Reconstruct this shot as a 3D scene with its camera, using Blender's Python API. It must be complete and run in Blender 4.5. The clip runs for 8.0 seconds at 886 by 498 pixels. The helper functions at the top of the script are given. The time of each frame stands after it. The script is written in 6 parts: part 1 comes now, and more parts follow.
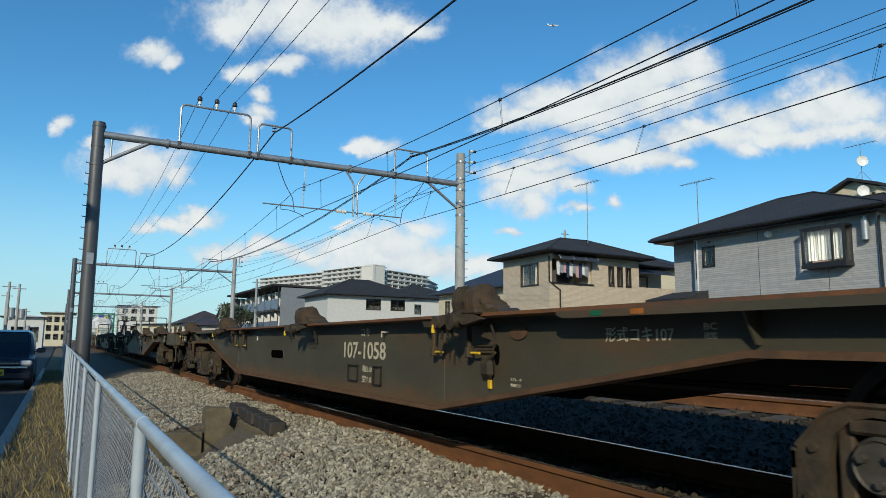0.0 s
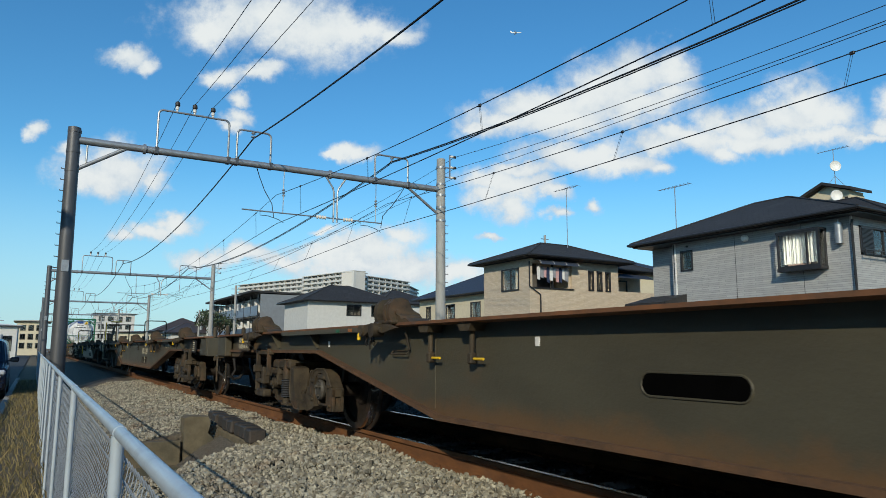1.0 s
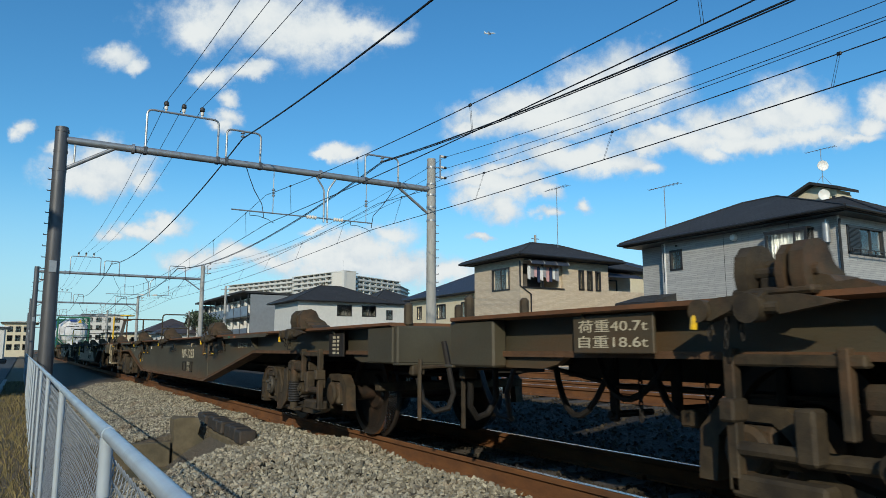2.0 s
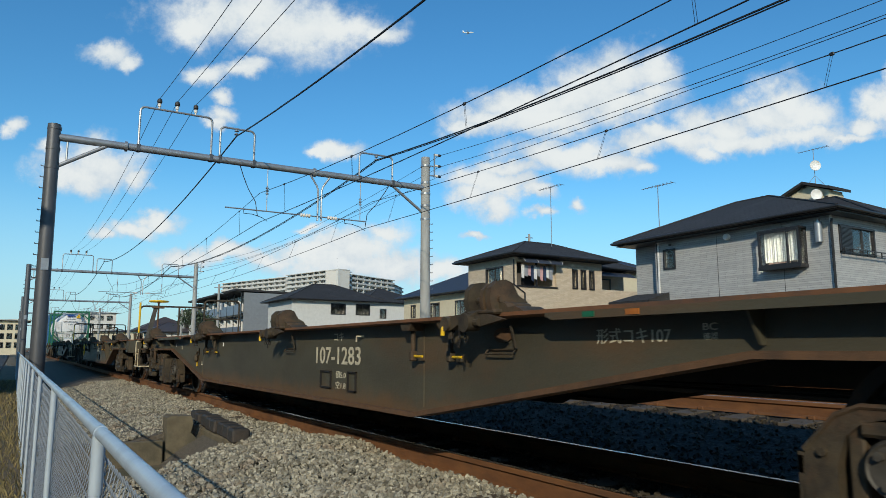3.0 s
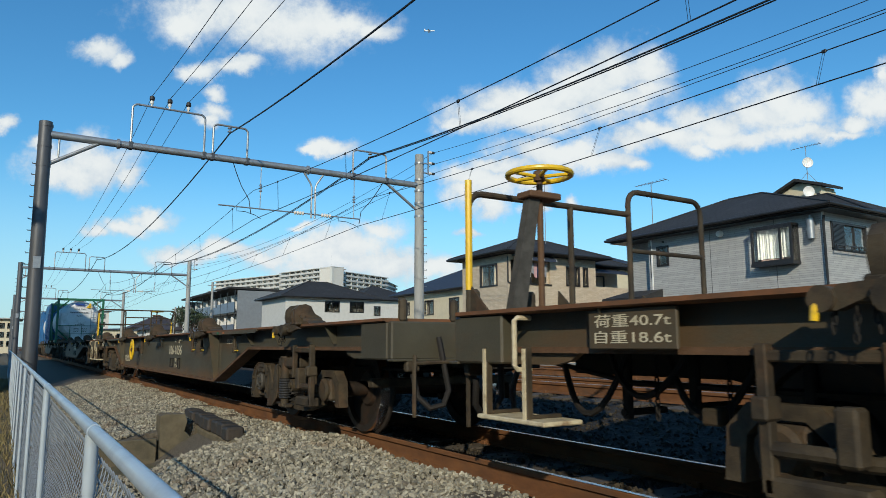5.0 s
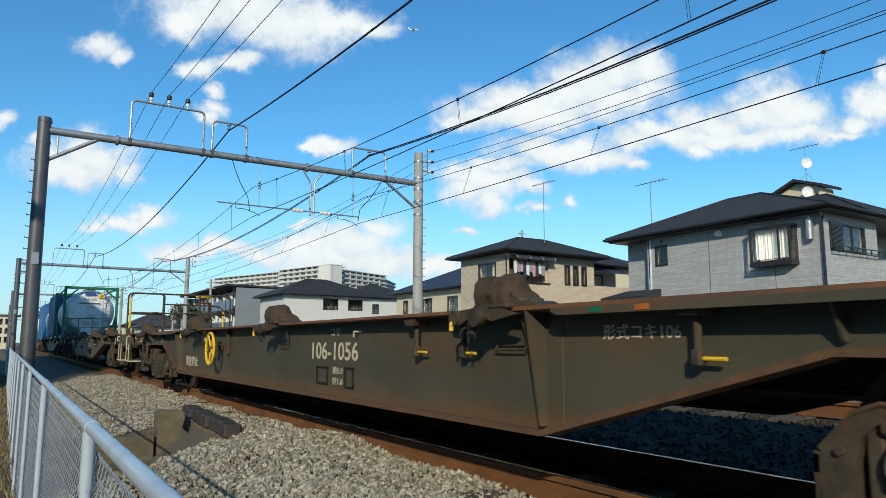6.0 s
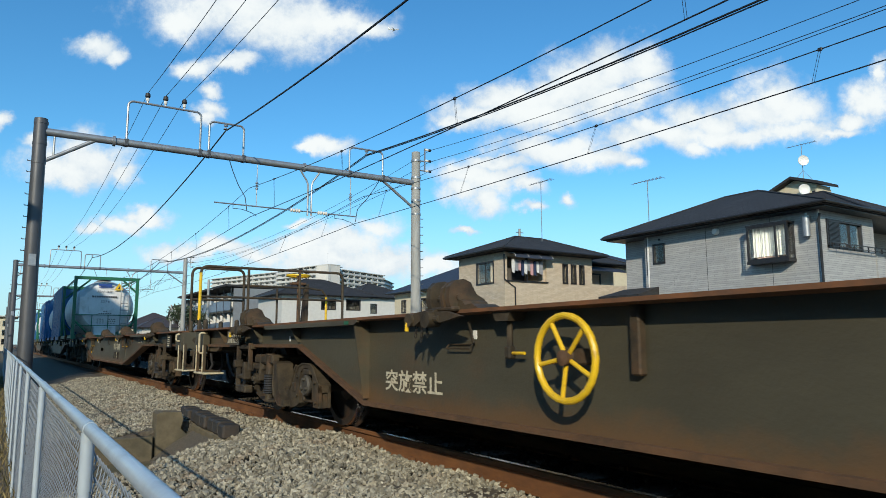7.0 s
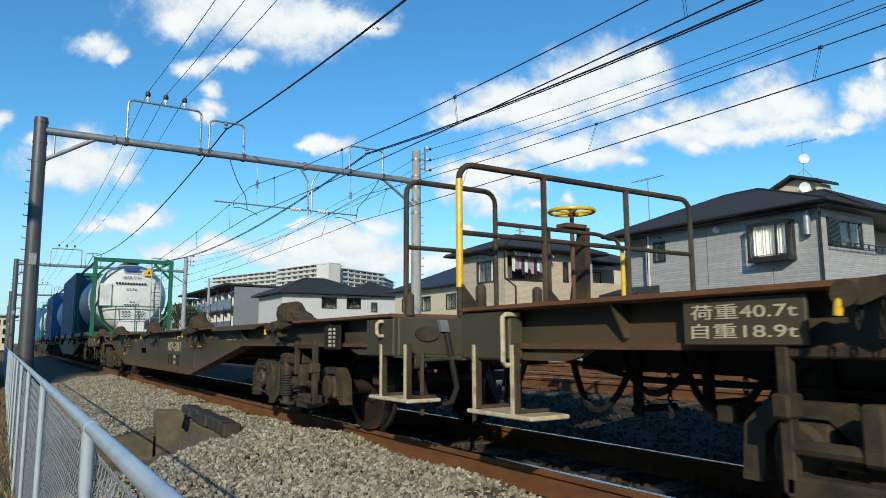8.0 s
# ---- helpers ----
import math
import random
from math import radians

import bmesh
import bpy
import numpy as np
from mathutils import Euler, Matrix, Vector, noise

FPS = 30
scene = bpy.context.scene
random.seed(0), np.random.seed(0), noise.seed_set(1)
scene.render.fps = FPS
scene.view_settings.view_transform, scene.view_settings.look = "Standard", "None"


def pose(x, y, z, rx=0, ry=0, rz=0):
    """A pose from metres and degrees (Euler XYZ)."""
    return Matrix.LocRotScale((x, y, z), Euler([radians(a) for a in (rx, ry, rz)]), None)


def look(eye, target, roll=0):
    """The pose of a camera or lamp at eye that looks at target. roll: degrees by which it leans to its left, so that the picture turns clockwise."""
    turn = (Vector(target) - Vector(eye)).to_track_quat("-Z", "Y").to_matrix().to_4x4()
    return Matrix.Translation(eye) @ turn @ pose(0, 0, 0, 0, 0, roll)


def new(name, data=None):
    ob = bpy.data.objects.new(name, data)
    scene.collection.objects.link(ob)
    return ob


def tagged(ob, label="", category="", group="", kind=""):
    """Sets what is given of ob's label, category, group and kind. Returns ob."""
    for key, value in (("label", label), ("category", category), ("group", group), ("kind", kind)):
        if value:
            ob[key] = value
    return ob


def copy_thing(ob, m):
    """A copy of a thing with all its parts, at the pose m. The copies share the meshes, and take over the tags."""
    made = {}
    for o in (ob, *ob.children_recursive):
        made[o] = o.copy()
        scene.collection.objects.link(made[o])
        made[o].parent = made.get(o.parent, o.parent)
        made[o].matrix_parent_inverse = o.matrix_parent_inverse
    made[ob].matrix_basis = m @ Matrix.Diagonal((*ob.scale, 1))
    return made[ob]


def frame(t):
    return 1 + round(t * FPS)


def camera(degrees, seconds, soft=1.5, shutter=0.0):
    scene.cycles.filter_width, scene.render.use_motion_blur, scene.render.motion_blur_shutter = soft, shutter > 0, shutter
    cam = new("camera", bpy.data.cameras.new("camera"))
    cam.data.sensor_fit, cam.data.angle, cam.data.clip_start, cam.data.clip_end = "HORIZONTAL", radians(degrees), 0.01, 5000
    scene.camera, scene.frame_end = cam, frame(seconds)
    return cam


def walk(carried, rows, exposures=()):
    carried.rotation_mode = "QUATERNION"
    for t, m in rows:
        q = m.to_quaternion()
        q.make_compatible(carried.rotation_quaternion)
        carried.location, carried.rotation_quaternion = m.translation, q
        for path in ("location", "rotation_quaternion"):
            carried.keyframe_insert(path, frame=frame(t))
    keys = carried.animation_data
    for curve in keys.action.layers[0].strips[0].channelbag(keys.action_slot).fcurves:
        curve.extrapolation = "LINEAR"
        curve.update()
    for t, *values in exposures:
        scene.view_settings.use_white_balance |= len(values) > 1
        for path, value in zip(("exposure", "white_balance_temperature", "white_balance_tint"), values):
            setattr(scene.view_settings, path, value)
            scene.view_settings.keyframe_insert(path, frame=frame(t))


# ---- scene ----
EYE_Z = 0.81
TRACK = 3.55          # centre line of the goods track
SPEED = 6.85          # metres a second, towards -y

cam = camera(65.45, 8.0, soft=0.7, shutter=0.05)
walk(cam, [
    (0.0, pose(0, 0, EYE_Z, 97.84, -0.66, -28.82)),
    (0.5, pose(0, 0, EYE_Z, 98.18, -0.45, -29.57)),
    (1.0, pose(0, 0, EYE_Z, 98.30, -0.17, -30.38)),
    (1.5, pose(0, 0, EYE_Z, 98.34, -0.01, -30.82)),
    (3.0, pose(0, 0, EYE_Z, 98.17, -0.01, -31.65)),
    (3.5, pose(0, 0, EYE_Z, 98.12, -0.10, -31.79)),
    (4.0, pose(0, 0, EYE_Z, 98.09, 0.09, -31.98)),
    (4.5, pose(0, 0, EYE_Z, 98.02, 0.28, -32.07)),
    (6.0, pose(0, 0, EYE_Z, 97.81, -0.15, -32.28)),
    (6.5, pose(0, 0, EYE_Z, 97.79, -0.00, -32.32)),
    (7.0, pose(0, 0, EYE_Z, 97.75, 0.19, -32.42)),
    (7.5, pose(0, 0, EYE_Z, 97.67, 0.39, -32.45)),
    (8.0, pose(0, 0, EYE_Z, 97.63, 0.25, -32.38)),
], exposures=[(0.0, -0.24), (4.5, -0.24), (6.0, -0.06), (8.0, -0.04)])

# ------------------------------------------------------------------ light
SUN_EL, SUN_FROM = radians(24), Vector((-0.63, -0.777, 0))
sun = new("sun", bpy.data.lights.new("sun", "SUN"))
sun.data.energy, sun.data.angle, sun.data.color = 3.9, radians(0.6), (1.0, 0.90, 0.70)
sun.matrix_world = look(SUN_FROM * math.cos(SUN_EL) + Vector((0, 0, math.sin(SUN_EL))), (0, 0, 0))


class Nodes:
    """Short hand for node trees."""

    def __init__(self, tree, fresh=True):
        self.t = tree
        if fresh:
            tree.nodes.clear()

    def n(self, kind, **sockets):
        node = self.t.nodes.new("ShaderNode" + kind)
        for key, value in sockets.items():
            key = int(key[1:]) if key[0] == "_" and key[1:].isdigit() else key.replace("_", " ")
            if hasattr(value, "is_output"):
                self.t.links.new(value, node.inputs[key])
            else:
                node.inputs[key].default_value = value
        return node

    def math(self, op, a, b=0.0, c=0.0, clamp=False):
        node = self.n("Math", _0=a, _1=b, _2=c)
        node.operation, node.use_clamp = op, clamp
        return node.outputs[0]

    def vec(self, op, a, b=(0, 0, 0), out=0):
        node = self.t.nodes.new("ShaderNodeVectorMath")
        node.operation = op
        for i, value in enumerate((a, b)):
            if hasattr(value, "is_output"):
                self.t.links.new(value, node.inputs[i])
            else:
                node.inputs[i].default_value = value
        return node.outputs[out]

    def mix(self, fac, a, b):
        node = self.t.nodes.new("ShaderNodeMix")
        node.data_type = "RGBA"
        for i, value in ((0, fac), (6, a), (7, b)):
            if hasattr(value, "is_output"):
                self.t.links.new(value, node.inputs[i])
            elif i == 0:
                node.inputs[i].default_value = value
            else:
                node.inputs[i].default_value = (*value, 1)
        return node.outputs[2]

    def step(self, value, lo, hi, a=0.0, b=1.0):
        node = self.n("MapRange", Value=value, _1=lo, _2=hi, _3=a, _4=b)
        node.interpolation_type = "SMOOTHSTEP"
        return node.outputs[0]


def build_sky():
    world = bpy.data.worlds.new("sky")
    scene.world = world
    world.use_nodes = True
    k = Nodes(world.node_tree)
    sky = k.t.nodes.new("ShaderNodeTexSky")
    sky.sky_type, sky.sun_disc = "NISHITA", False
    sky.sun_elevation, sky.sun_rotation = SUN_EL, math.atan2(SUN_FROM.x, SUN_FROM.y)
    sky.altitude, sky.air_density, sky.dust_density, sky.ozone_density = 50, 1.05, 0.25, 1.8
    way = k.n("TexCoord").outputs["Generated"]
    # a plane across the northern sky, in which the clouds lie
    turn = Euler((radians(97.79), 0, radians(-32.32))).to_matrix()
    ahead = k.math("MAXIMUM", k.vec("DOT_PRODUCT", way, tuple(turn @ Vector((0, 0, -1))), 1), 0.08)
    u = k.math("DIVIDE", k.vec("DOT_PRODUCT", way, tuple(turn @ Vector((1, 0, 0))), 1), ahead)
    v = k.math("DIVIDE", k.vec("DOT_PRODUCT", way, tuple(turn @ Vector((0, 1, 0))), 1), ahead)
    flat = k.n("CombineXYZ", X=u, Y=v, Z=0.0).outputs[0]
    rough = k.n("TexNoise", Vector=flat, Scale=11.0, Detail=9.0, Roughness=0.62)
    shift = k.vec("SCALE", k.vec("SUBTRACT", rough.outputs["Color"], (0.5, 0.5, 0.5)))
    k.t.nodes[-1].inputs[3].default_value = 0.075
    bent = k.vec("ADD", flat, shift)
    # clouds: middle and half size in that plane, in thousandths
    clouds = [
        (-298, 355, 102, 34), (-229, 327, 86, 33), (-159, 330, 61, 21), (-368, 341, 31, 28), (-102, 322, 26, 13), (-507, 298, 28, 14), (-475, 286, 18, 11), (-356, 263, 25, 11),
        (-307, 266, 34, 11), (-335, 232, 13, 10), (-332, 204, 16, 12), (-343, 193, 11, 8), (-544, 116, 51, 23), (-507, 130, 49, 31), (-466, 111, 23, 15), (-581, 147, 18, 11),
        (-640, 184, 10, 11), (-161, 148, 26, 12), (-184, 142, 15, 7), (-503, 30, 21, 8), (-466, 37, 36, 11), (-425, 50, 30, 11), (-380, 1, 45, 11), (-327, 4, 41, 10),
        (-266, -4, 49, 12), (-200, 1, 61, 18), (-143, 11, 57, 23), (-92, 32, 30, 15), (-159, -14, 107, 18), (-77, -17, 57, 21), (-20, -24, 49, 16), (30, 25, 15, 5),
        (-200, 38, 16, 5), (247, 257, 48, 38), (292, 263, 33, 28), (202, 239, 49, 36), (177, 226, 49, 23), (136, 224, 49, 23), (79, 216, 39, 20), (50, 198, 49, 18),
        (144, 202, 90, 23), (243, 214, 66, 28), (296, 230, 29, 18), (13, 183, 25, 11), (132, 147, 57, 20), (185, 142, 57, 21), (234, 130, 45, 16), (275, 124, 21, 8),
        (79, 124, 49, 11), (38, 107, 43, 20), (79, 98, 43, 20), (62, 70, 28, 15), (120, 91, 25, 10), (182, 71, 10, 10), (132, 58, 16, 7), (30, 83, 29, 16),
        (487, 220, 39, 26), (448, 201, 49, 23), (517, 206, 39, 23), (398, 188, 49, 23), (361, 191, 30, 20), (333, 165, 41, 18), (423, 168, 74, 15), (521, 176, 49, 16),
        (374, 147, 21, 13), (570, 171, 36, 7), (632, 216, 36, 25), (595, 185, 25, 10), (641, 255, 11, 18), (300, 169, 33, 13), (267, 157, 41, 15),
    ]
    thick = None
    for cloud in clouds:
        x, y, a, b = (c / 1000 for c in cloud)
        far = k.vec("LENGTH", k.vec("MULTIPLY", k.vec("SUBTRACT", bent, (x, y, 0)), (1 / a, 1 / b, 0)), out=1)
        one = k.math("SUBTRACT", 1.5, far)
        thick = one if thick is None else k.math("SMOOTH_MAX", thick, one, 0.22)
    # loose cloud all round, outside the plane's part
    loose = k.n("TexNoise", Vector=way, Scale=2.6, Detail=7.0, Roughness=0.6).outputs[0]
    side = k.math("MULTIPLY", k.step(loose, 0.64, 0.82), k.step(ahead, 0.6, 0.35))
    fine = k.n("TexNoise", Vector=flat, Scale=24.0, Detail=6.0, Roughness=0.65).outputs[0]
    dense = k.math("ADD", thick, k.math("MULTIPLY", k.math("SUBTRACT", fine, 0.5), 1.9))
    cover = k.math("MAXIMUM", k.math("MULTIPLY", k.step(dense, -0.3, 1.0), k.step(ahead, 0.3, 0.5)), side, clamp=True)
    shade = k.step(k.math("ADD", k.math("MULTIPLY", rough.outputs[0], 0.9), k.math("MULTIPLY", dense, 0.25)), 0.35, 0.85)
    white = k.mix(shade, (0.62, 0.74, 0.85), (0.95, 1.0, 1.0))
    hue = k.n("HueSaturation", Hue=0.5, Saturation=1.22, Value=1.0, Color=sky.outputs[0]).outputs[0]
    blue = k.vec("MULTIPLY", hue, (0.088, 0.150, 0.168))
    rise = k.n("SeparateXYZ", Vector=way).outputs[2]
    blue = k.mix(k.math("MULTIPLY", k.step(rise, 0.26, 0.0), 0.75), blue, (0.50, 0.73, 0.91))
    glow = k.n("Background", Color=k.mix(cover, blue, white), Strength=1.0)
    out = k.n("OutputWorld")
    k.t.links.new(glow.outputs[0], out.inputs[0])


build_sky()


# ------------------------------------------------------------------ materials
def mat(name, a, b=None, scale=6.0, rough=0.6, metal=0.0, bump=0.15, grain=90.0, stain=None, stain_scale=1.2, amount=0.5,
        vary=0.0, islands=0.0, streak=(1, 1, 1), gloss_vary=0.15, height=0.01):
    """A worn surface: two colours by a broken noise, stains of a third on a larger scale, fine relief."""
    m = bpy.data.materials.new(name)
    m.use_nodes = True
    k = Nodes(m.node_tree)
    place = k.n("TexCoord").outputs["Object"]
    stretched = k.vec("MULTIPLY", place, streak)
    n1 = k.n("TexNoise", Vector=stretched, Scale=scale, Detail=7.0, Roughness=0.62).outputs[0]
    b = b or tuple(c * 0.75 for c in a)
    colour = k.mix(k.step(n1, 0.3, 0.7), a, b)
    if stain:
        n2 = k.n("TexNoise", Vector=stretched, Scale=stain_scale, Detail=8.0, Roughness=0.7).outputs[0]
        colour = k.mix(k.math("MULTIPLY", k.step(n2, 0.5, 0.68), amount), colour, stain)
    for source, size in ((k.n("ObjectInfo").outputs["Random"], vary), (k.n("NewGeometry").outputs["Random Per Island"], islands)):
        if size:
            gain = k.math("ADD", k.math("MULTIPLY", source, 2 * size), 1 - size)
            colour = k.vec("MULTIPLY", colour, k.n("CombineXYZ", X=gain, Y=gain, Z=gain).outputs[0])
    n3 = k.n("TexNoise", Vector=place, Scale=grain, Detail=4.0, Roughness=0.6).outputs[0]
    relief = k.n("Bump", Strength=bump, Distance=height, Height=n3)
    skin = k.n("BsdfPrincipled", Base_Color=colour, Metallic=metal, Normal=relief.outputs[0],
               Roughness=k.math("ADD", rough - gloss_vary / 2, k.math("MULTIPLY", n1, gloss_vary)))
    out = k.n("OutputMaterial")
    k.t.links.new(skin.outputs[0], out.inputs[0])
    m["skin"] = skin.name
    return m


def tree_of(m):
    return m.node_tree, m.node_tree.nodes[m["skin"]]


M_WEB = mat("wagon_paint", (.076, .069, .045), (.054, .048, .031), 2.2, .55, 0, .25, 45, (.13, .062, .024), .9, .5, streak=(1, .35, 1))
M_RUST = mat("rusty_steel", (.13, .066, .030), (.085, .047, .024), 9.0, .8, 0, .3, 120, (.06, .035, .022), 2.5, .6)
M_DECK = mat("deck_steel", (.20, .080, .03), (.11, .055, .027), 5.0, .75, 0, .25, 90, (.07, .05, .04), 1.5, .7)
M_BOGIE = mat("bogie_grime", (.066, .049, .027), (.020, .015, .009), 6.0, .75, 0, .35, 55, (.11, .055, .024), 3.5, .55)
# base colour cut to near black so the underside carries its deep shade
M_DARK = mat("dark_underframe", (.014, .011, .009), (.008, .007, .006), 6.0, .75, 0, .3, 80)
M_WHEEL = mat("wheel_steel", (.030, .024, .02), (.02, .016, .013), 8.0, .5, .2, .2, 80, (.11, .06, .035), 4, .5)
M_TREAD = mat("polished_steel", (.55, .55, .56), (.42, .42, .43), 30, .22, 1.0, .03, 200)
M_CAP = mat("grey_cap", (.075, .068, .055), (.042, .037, .029), 14, .65, .0, .15, 90)
M_YELLOW = mat("yellow_paint", (.80, .52, .02), (.70, .43, .02), 12, .35, 0, .05, 120, (.25, .12, .04), 9, .5)
M_CREAM = mat("cream_paint", (.62, .55, .38), (.45, .38, .25), 14, .5, 0, .15, 120, (.22, .13, .07), 7, .7)
M_LETTER = mat("letter_paint", (.60, .55, .41), (.47, .42, .30), 20, .6, 0, .1, 120, (.22, .18, .13), 12, .55)
M_GREENP = mat("green_paint", (.01, .14, .07), (.01, .10, .05), 5, .5, 0, .1, 60, (.05, .05, .04), 2, .4)
M_TANK = mat("tank_steel", (.70, .71, .71), (.63, .64, .64), 3, .5, .0, .06, 40, (.30, .29, .26), 1.6, .5)
M_TANKBLUE = mat("container_blue", (.02, .14, .34), (.02, .11, .27), 3, .5, 0, .1, 40, (.08, .08, .09), 1.2, .5)
M_LABEL = mat("label_blue", (.02, .07, .30), (.02, .06, .25), 10, .5)
M_BLACK = mat("black_ink", (.02, .02, .022), (.03, .03, .03), 10, .6)
# black for uncut openings: the shade inside is painted on flat panels
M_HOLE = mat("unlit_opening", (.003, .003, .003), (.002, .002, .002), 5, 1.0, 0, 0)
M_HOLE.node_tree.nodes[M_HOLE["skin"]].inputs["Specular IOR Level"].default_value = 0.0
M_ORANGE = mat("orange_paint", (.45, .14, .02), (.30, .10, .02), 12, .5, 0, .05, 120, (.13, .066, .03), 9, .6)
M_WHITE = mat("white_paint", (.78, .78, .76), (.70, .70, .68), 5, .5, 0, .05, 60)
M_GALV = mat("galvanised_steel", (.36, .38, .40), (.27, .29, .31), 5, .45, .55, .12, 50, (.20, .20, .20), 1.5, .5)
M_MAST = mat("mast_concrete", (.36, .36, .34), (.29, .29, .275), 4, .75, 0, .2, 60, (.20, .20, .19), 1.0, .5, streak=(1, 1, .3))
M_MASTD = mat("mast_steel", (.095, .10, .112), (.07, .076, .085), 4, .5, .3, .15, 60, (.10, .10, .10), 1.0, .5, streak=(1, 1, .3))
M_WIRE = mat("copper_wire", (.025, .025, .028), (.02, .02, .02), 10, .5, .3, 0)
M_PORCELAIN = mat("porcelain", (.75, .72, .66), (.68, .64, .58), 8, .2, 0, 0)
M_RAILSIDE = mat("rail_rust", (.19, .078, .024), (.11, .045, .016), 7, .85, 0, .35, 120, (.10, .06, .035), 2.0, .6, streak=(1, .4, 1))
# sleeper colour lowered to carry the shade beneath the train
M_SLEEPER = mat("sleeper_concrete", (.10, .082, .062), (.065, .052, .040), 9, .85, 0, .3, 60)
M_BALLAST = mat("ballast_bed", (.14, .122, .093), (.085, .073, .056), 28, .9, 0, 1.0, 22, (.13, .09, .06), 1.5, .5, height=.05)
M_STONE = mat("ballast_stone", (.345, .325, .255), (.205, .190, .148), 20, .85, 0, .4, 60, (.20, .125, .075), 2.0, .5, islands=.55)
# darker copies of stone and bed: the train's shade is in their colour
M_STONESHADE = mat("shaded_stone", (.046, .036, .021), (.027, .021, .012), 20, .8, 0, .4, 60, (.03, .024, .018), 2.0, .5, islands=.5)
M_BEDSHADE = mat("shaded_track_bed", (.028, .022, .015), (.017, .013, .009), 28, .9, 0, 1.0, 22, height=.05)
M_CONC = mat("old_concrete", (.150, .125, .080), (.095, .080, .050), 5, .85, 0, .5, 45, (.070, .066, .045), 1.6, .8)
M_BLOCK = mat("dark_block", (.040, .038, .036), (.024, .023, .022), 6, .7, 0, .5, 40, (.075, .055, .04), 2.5, .6)
M_MESH = mat("mesh_wire", (.34, .38, .42), (.26, .29, .32), 9, .4, .2, 0)
M_ASPHALT = mat("asphalt", (.042, .042, .044), (.032, .032, .034), 40, .8, 0, .5, 160, (.075, .073, .07), .5, .5)
M_KERB = mat("kerb_concrete", (.32, .31, .28), (.24, .23, .21), 8, .85, 0, .3, 60, (.14, .13, .11), 2, .6)
M_SOIL = mat("soil", (.17, .13, .08), (.11, .085, .05), 4, .95, 0, .6, 30, (.08, .09, .035), .6, .6)
M_GRASS = mat("dry_grass", (.22, .17, .075), (.14, .12, .05), 12, .9, 0, .2, 60, islands=.45)
M_FENCE = mat("fence_coating", (.50, .58, .64), (.42, .49, .55), 6, .35, .15, .08, 70, (.30, .33, .36), 3, .5)
M_GLASS = bpy.data.materials.new("window_glass")
M_GLASS.use_nodes = True
_s = M_GLASS.node_tree.nodes["Principled BSDF"]
_s.inputs["Base Color"].default_value, _s.inputs["Roughness"].default_value = (.9, .95, .95, 1), 0.03
_s.inputs["Transmission Weight"].default_value, _s.inputs["IOR"].default_value = 1.0, 1.45
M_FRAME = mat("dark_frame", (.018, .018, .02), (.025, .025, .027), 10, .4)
M_ROOM = mat("dim_room", (.12, .11, .10), (.08, .075, .07), 2, .9)
M_CURTAIN = mat("curtain_cloth", (.72, .72, .70), (.60, .60, .58), 14, .9, 0, .1, 60)
M_ROOF = mat("slate_roof", (.028, .028, .030), (.019, .019, .021), 7, .85, 0, .2, 40, (.06, .06, .06), 1.0, .4)
M_ROOFBLUE = mat("blue_slate_roof", (.030, .042, .070), (.022, .032, .055), 7, .7, 0, .2, 40)
M_ROOFBROWN = mat("brown_slate_roof", (.075, .055, .05), (.05, .04, .038), 7, .6, 0, .2, 40)
M_CREAMWALL = mat("cream_stucco", (.62, .55, .40), (.56, .49, .35), 5, .9, 0, .15, 90, (.48, .43, .33), .7, .4)
M_WHITEWALL = mat("white_stucco", (.58, .58, .555), (.52, .52, .50), 4, .9, 0, .1, 90, (.55, .54, .51), .5, .4)
M_GREYWALL = mat("grey_panel", (.20, .22, .24), (.175, .195, .215), 3, .8, 0, .1, 60, (.16, .17, .18), .4, .4)
M_RAILING = mat("balcony_panel", (.16, .20, .27), (.13, .165, .225), 5, .4)
M_FARWALL = mat("far_wall", (.62, .60, .56), (.55, .53, .49), 2, .9, 0, .05, 20)
M_BARK = mat("bark", (.10, .075, .055), (.07, .05, .04), 10, .9, 0, .4, 40)
M_LEAF = mat("leaf", (.05, .075, .035), (.035, .055, .025), 6, .7, 0, 0, islands=.5)


def add_lines(m, axis, pitch, depth=0.4, dark=0.75, width=0.08):
    """Grooves across one axis of a wall or roof: the laps of boards or slates."""
    tree, skin = tree_of(m)
    k = Nodes(tree, False)
    parts = k.n("SeparateXYZ", Vector=k.n("TexCoord").outputs["Object"])
    run = k.math("FRACT", k.math("DIVIDE", parts.outputs[axis], pitch))
    groove = k.step(run, 0.0, width)
    bump = k.n("Bump", Strength=depth, Distance=0.02, Height=groove)
    old = skin.inputs["Normal"].links[0].from_socket
    tree.links.new(old, bump.inputs["Normal"])
    tree.links.new(bump.outputs[0], skin.inputs["Normal"])
    base = skin.inputs["Base Color"].links[0].from_socket
    tree.links.new(k.mix(groove, tuple(dark for _ in range(3)), (1, 1, 1)), (n := k.t.nodes.new("ShaderNodeVectorMath")).inputs[0])
    n.operation = "MULTIPLY"
    tree.links.new(base, n.inputs[1])
    tree.links.new(n.outputs[0], skin.inputs["Base Color"])


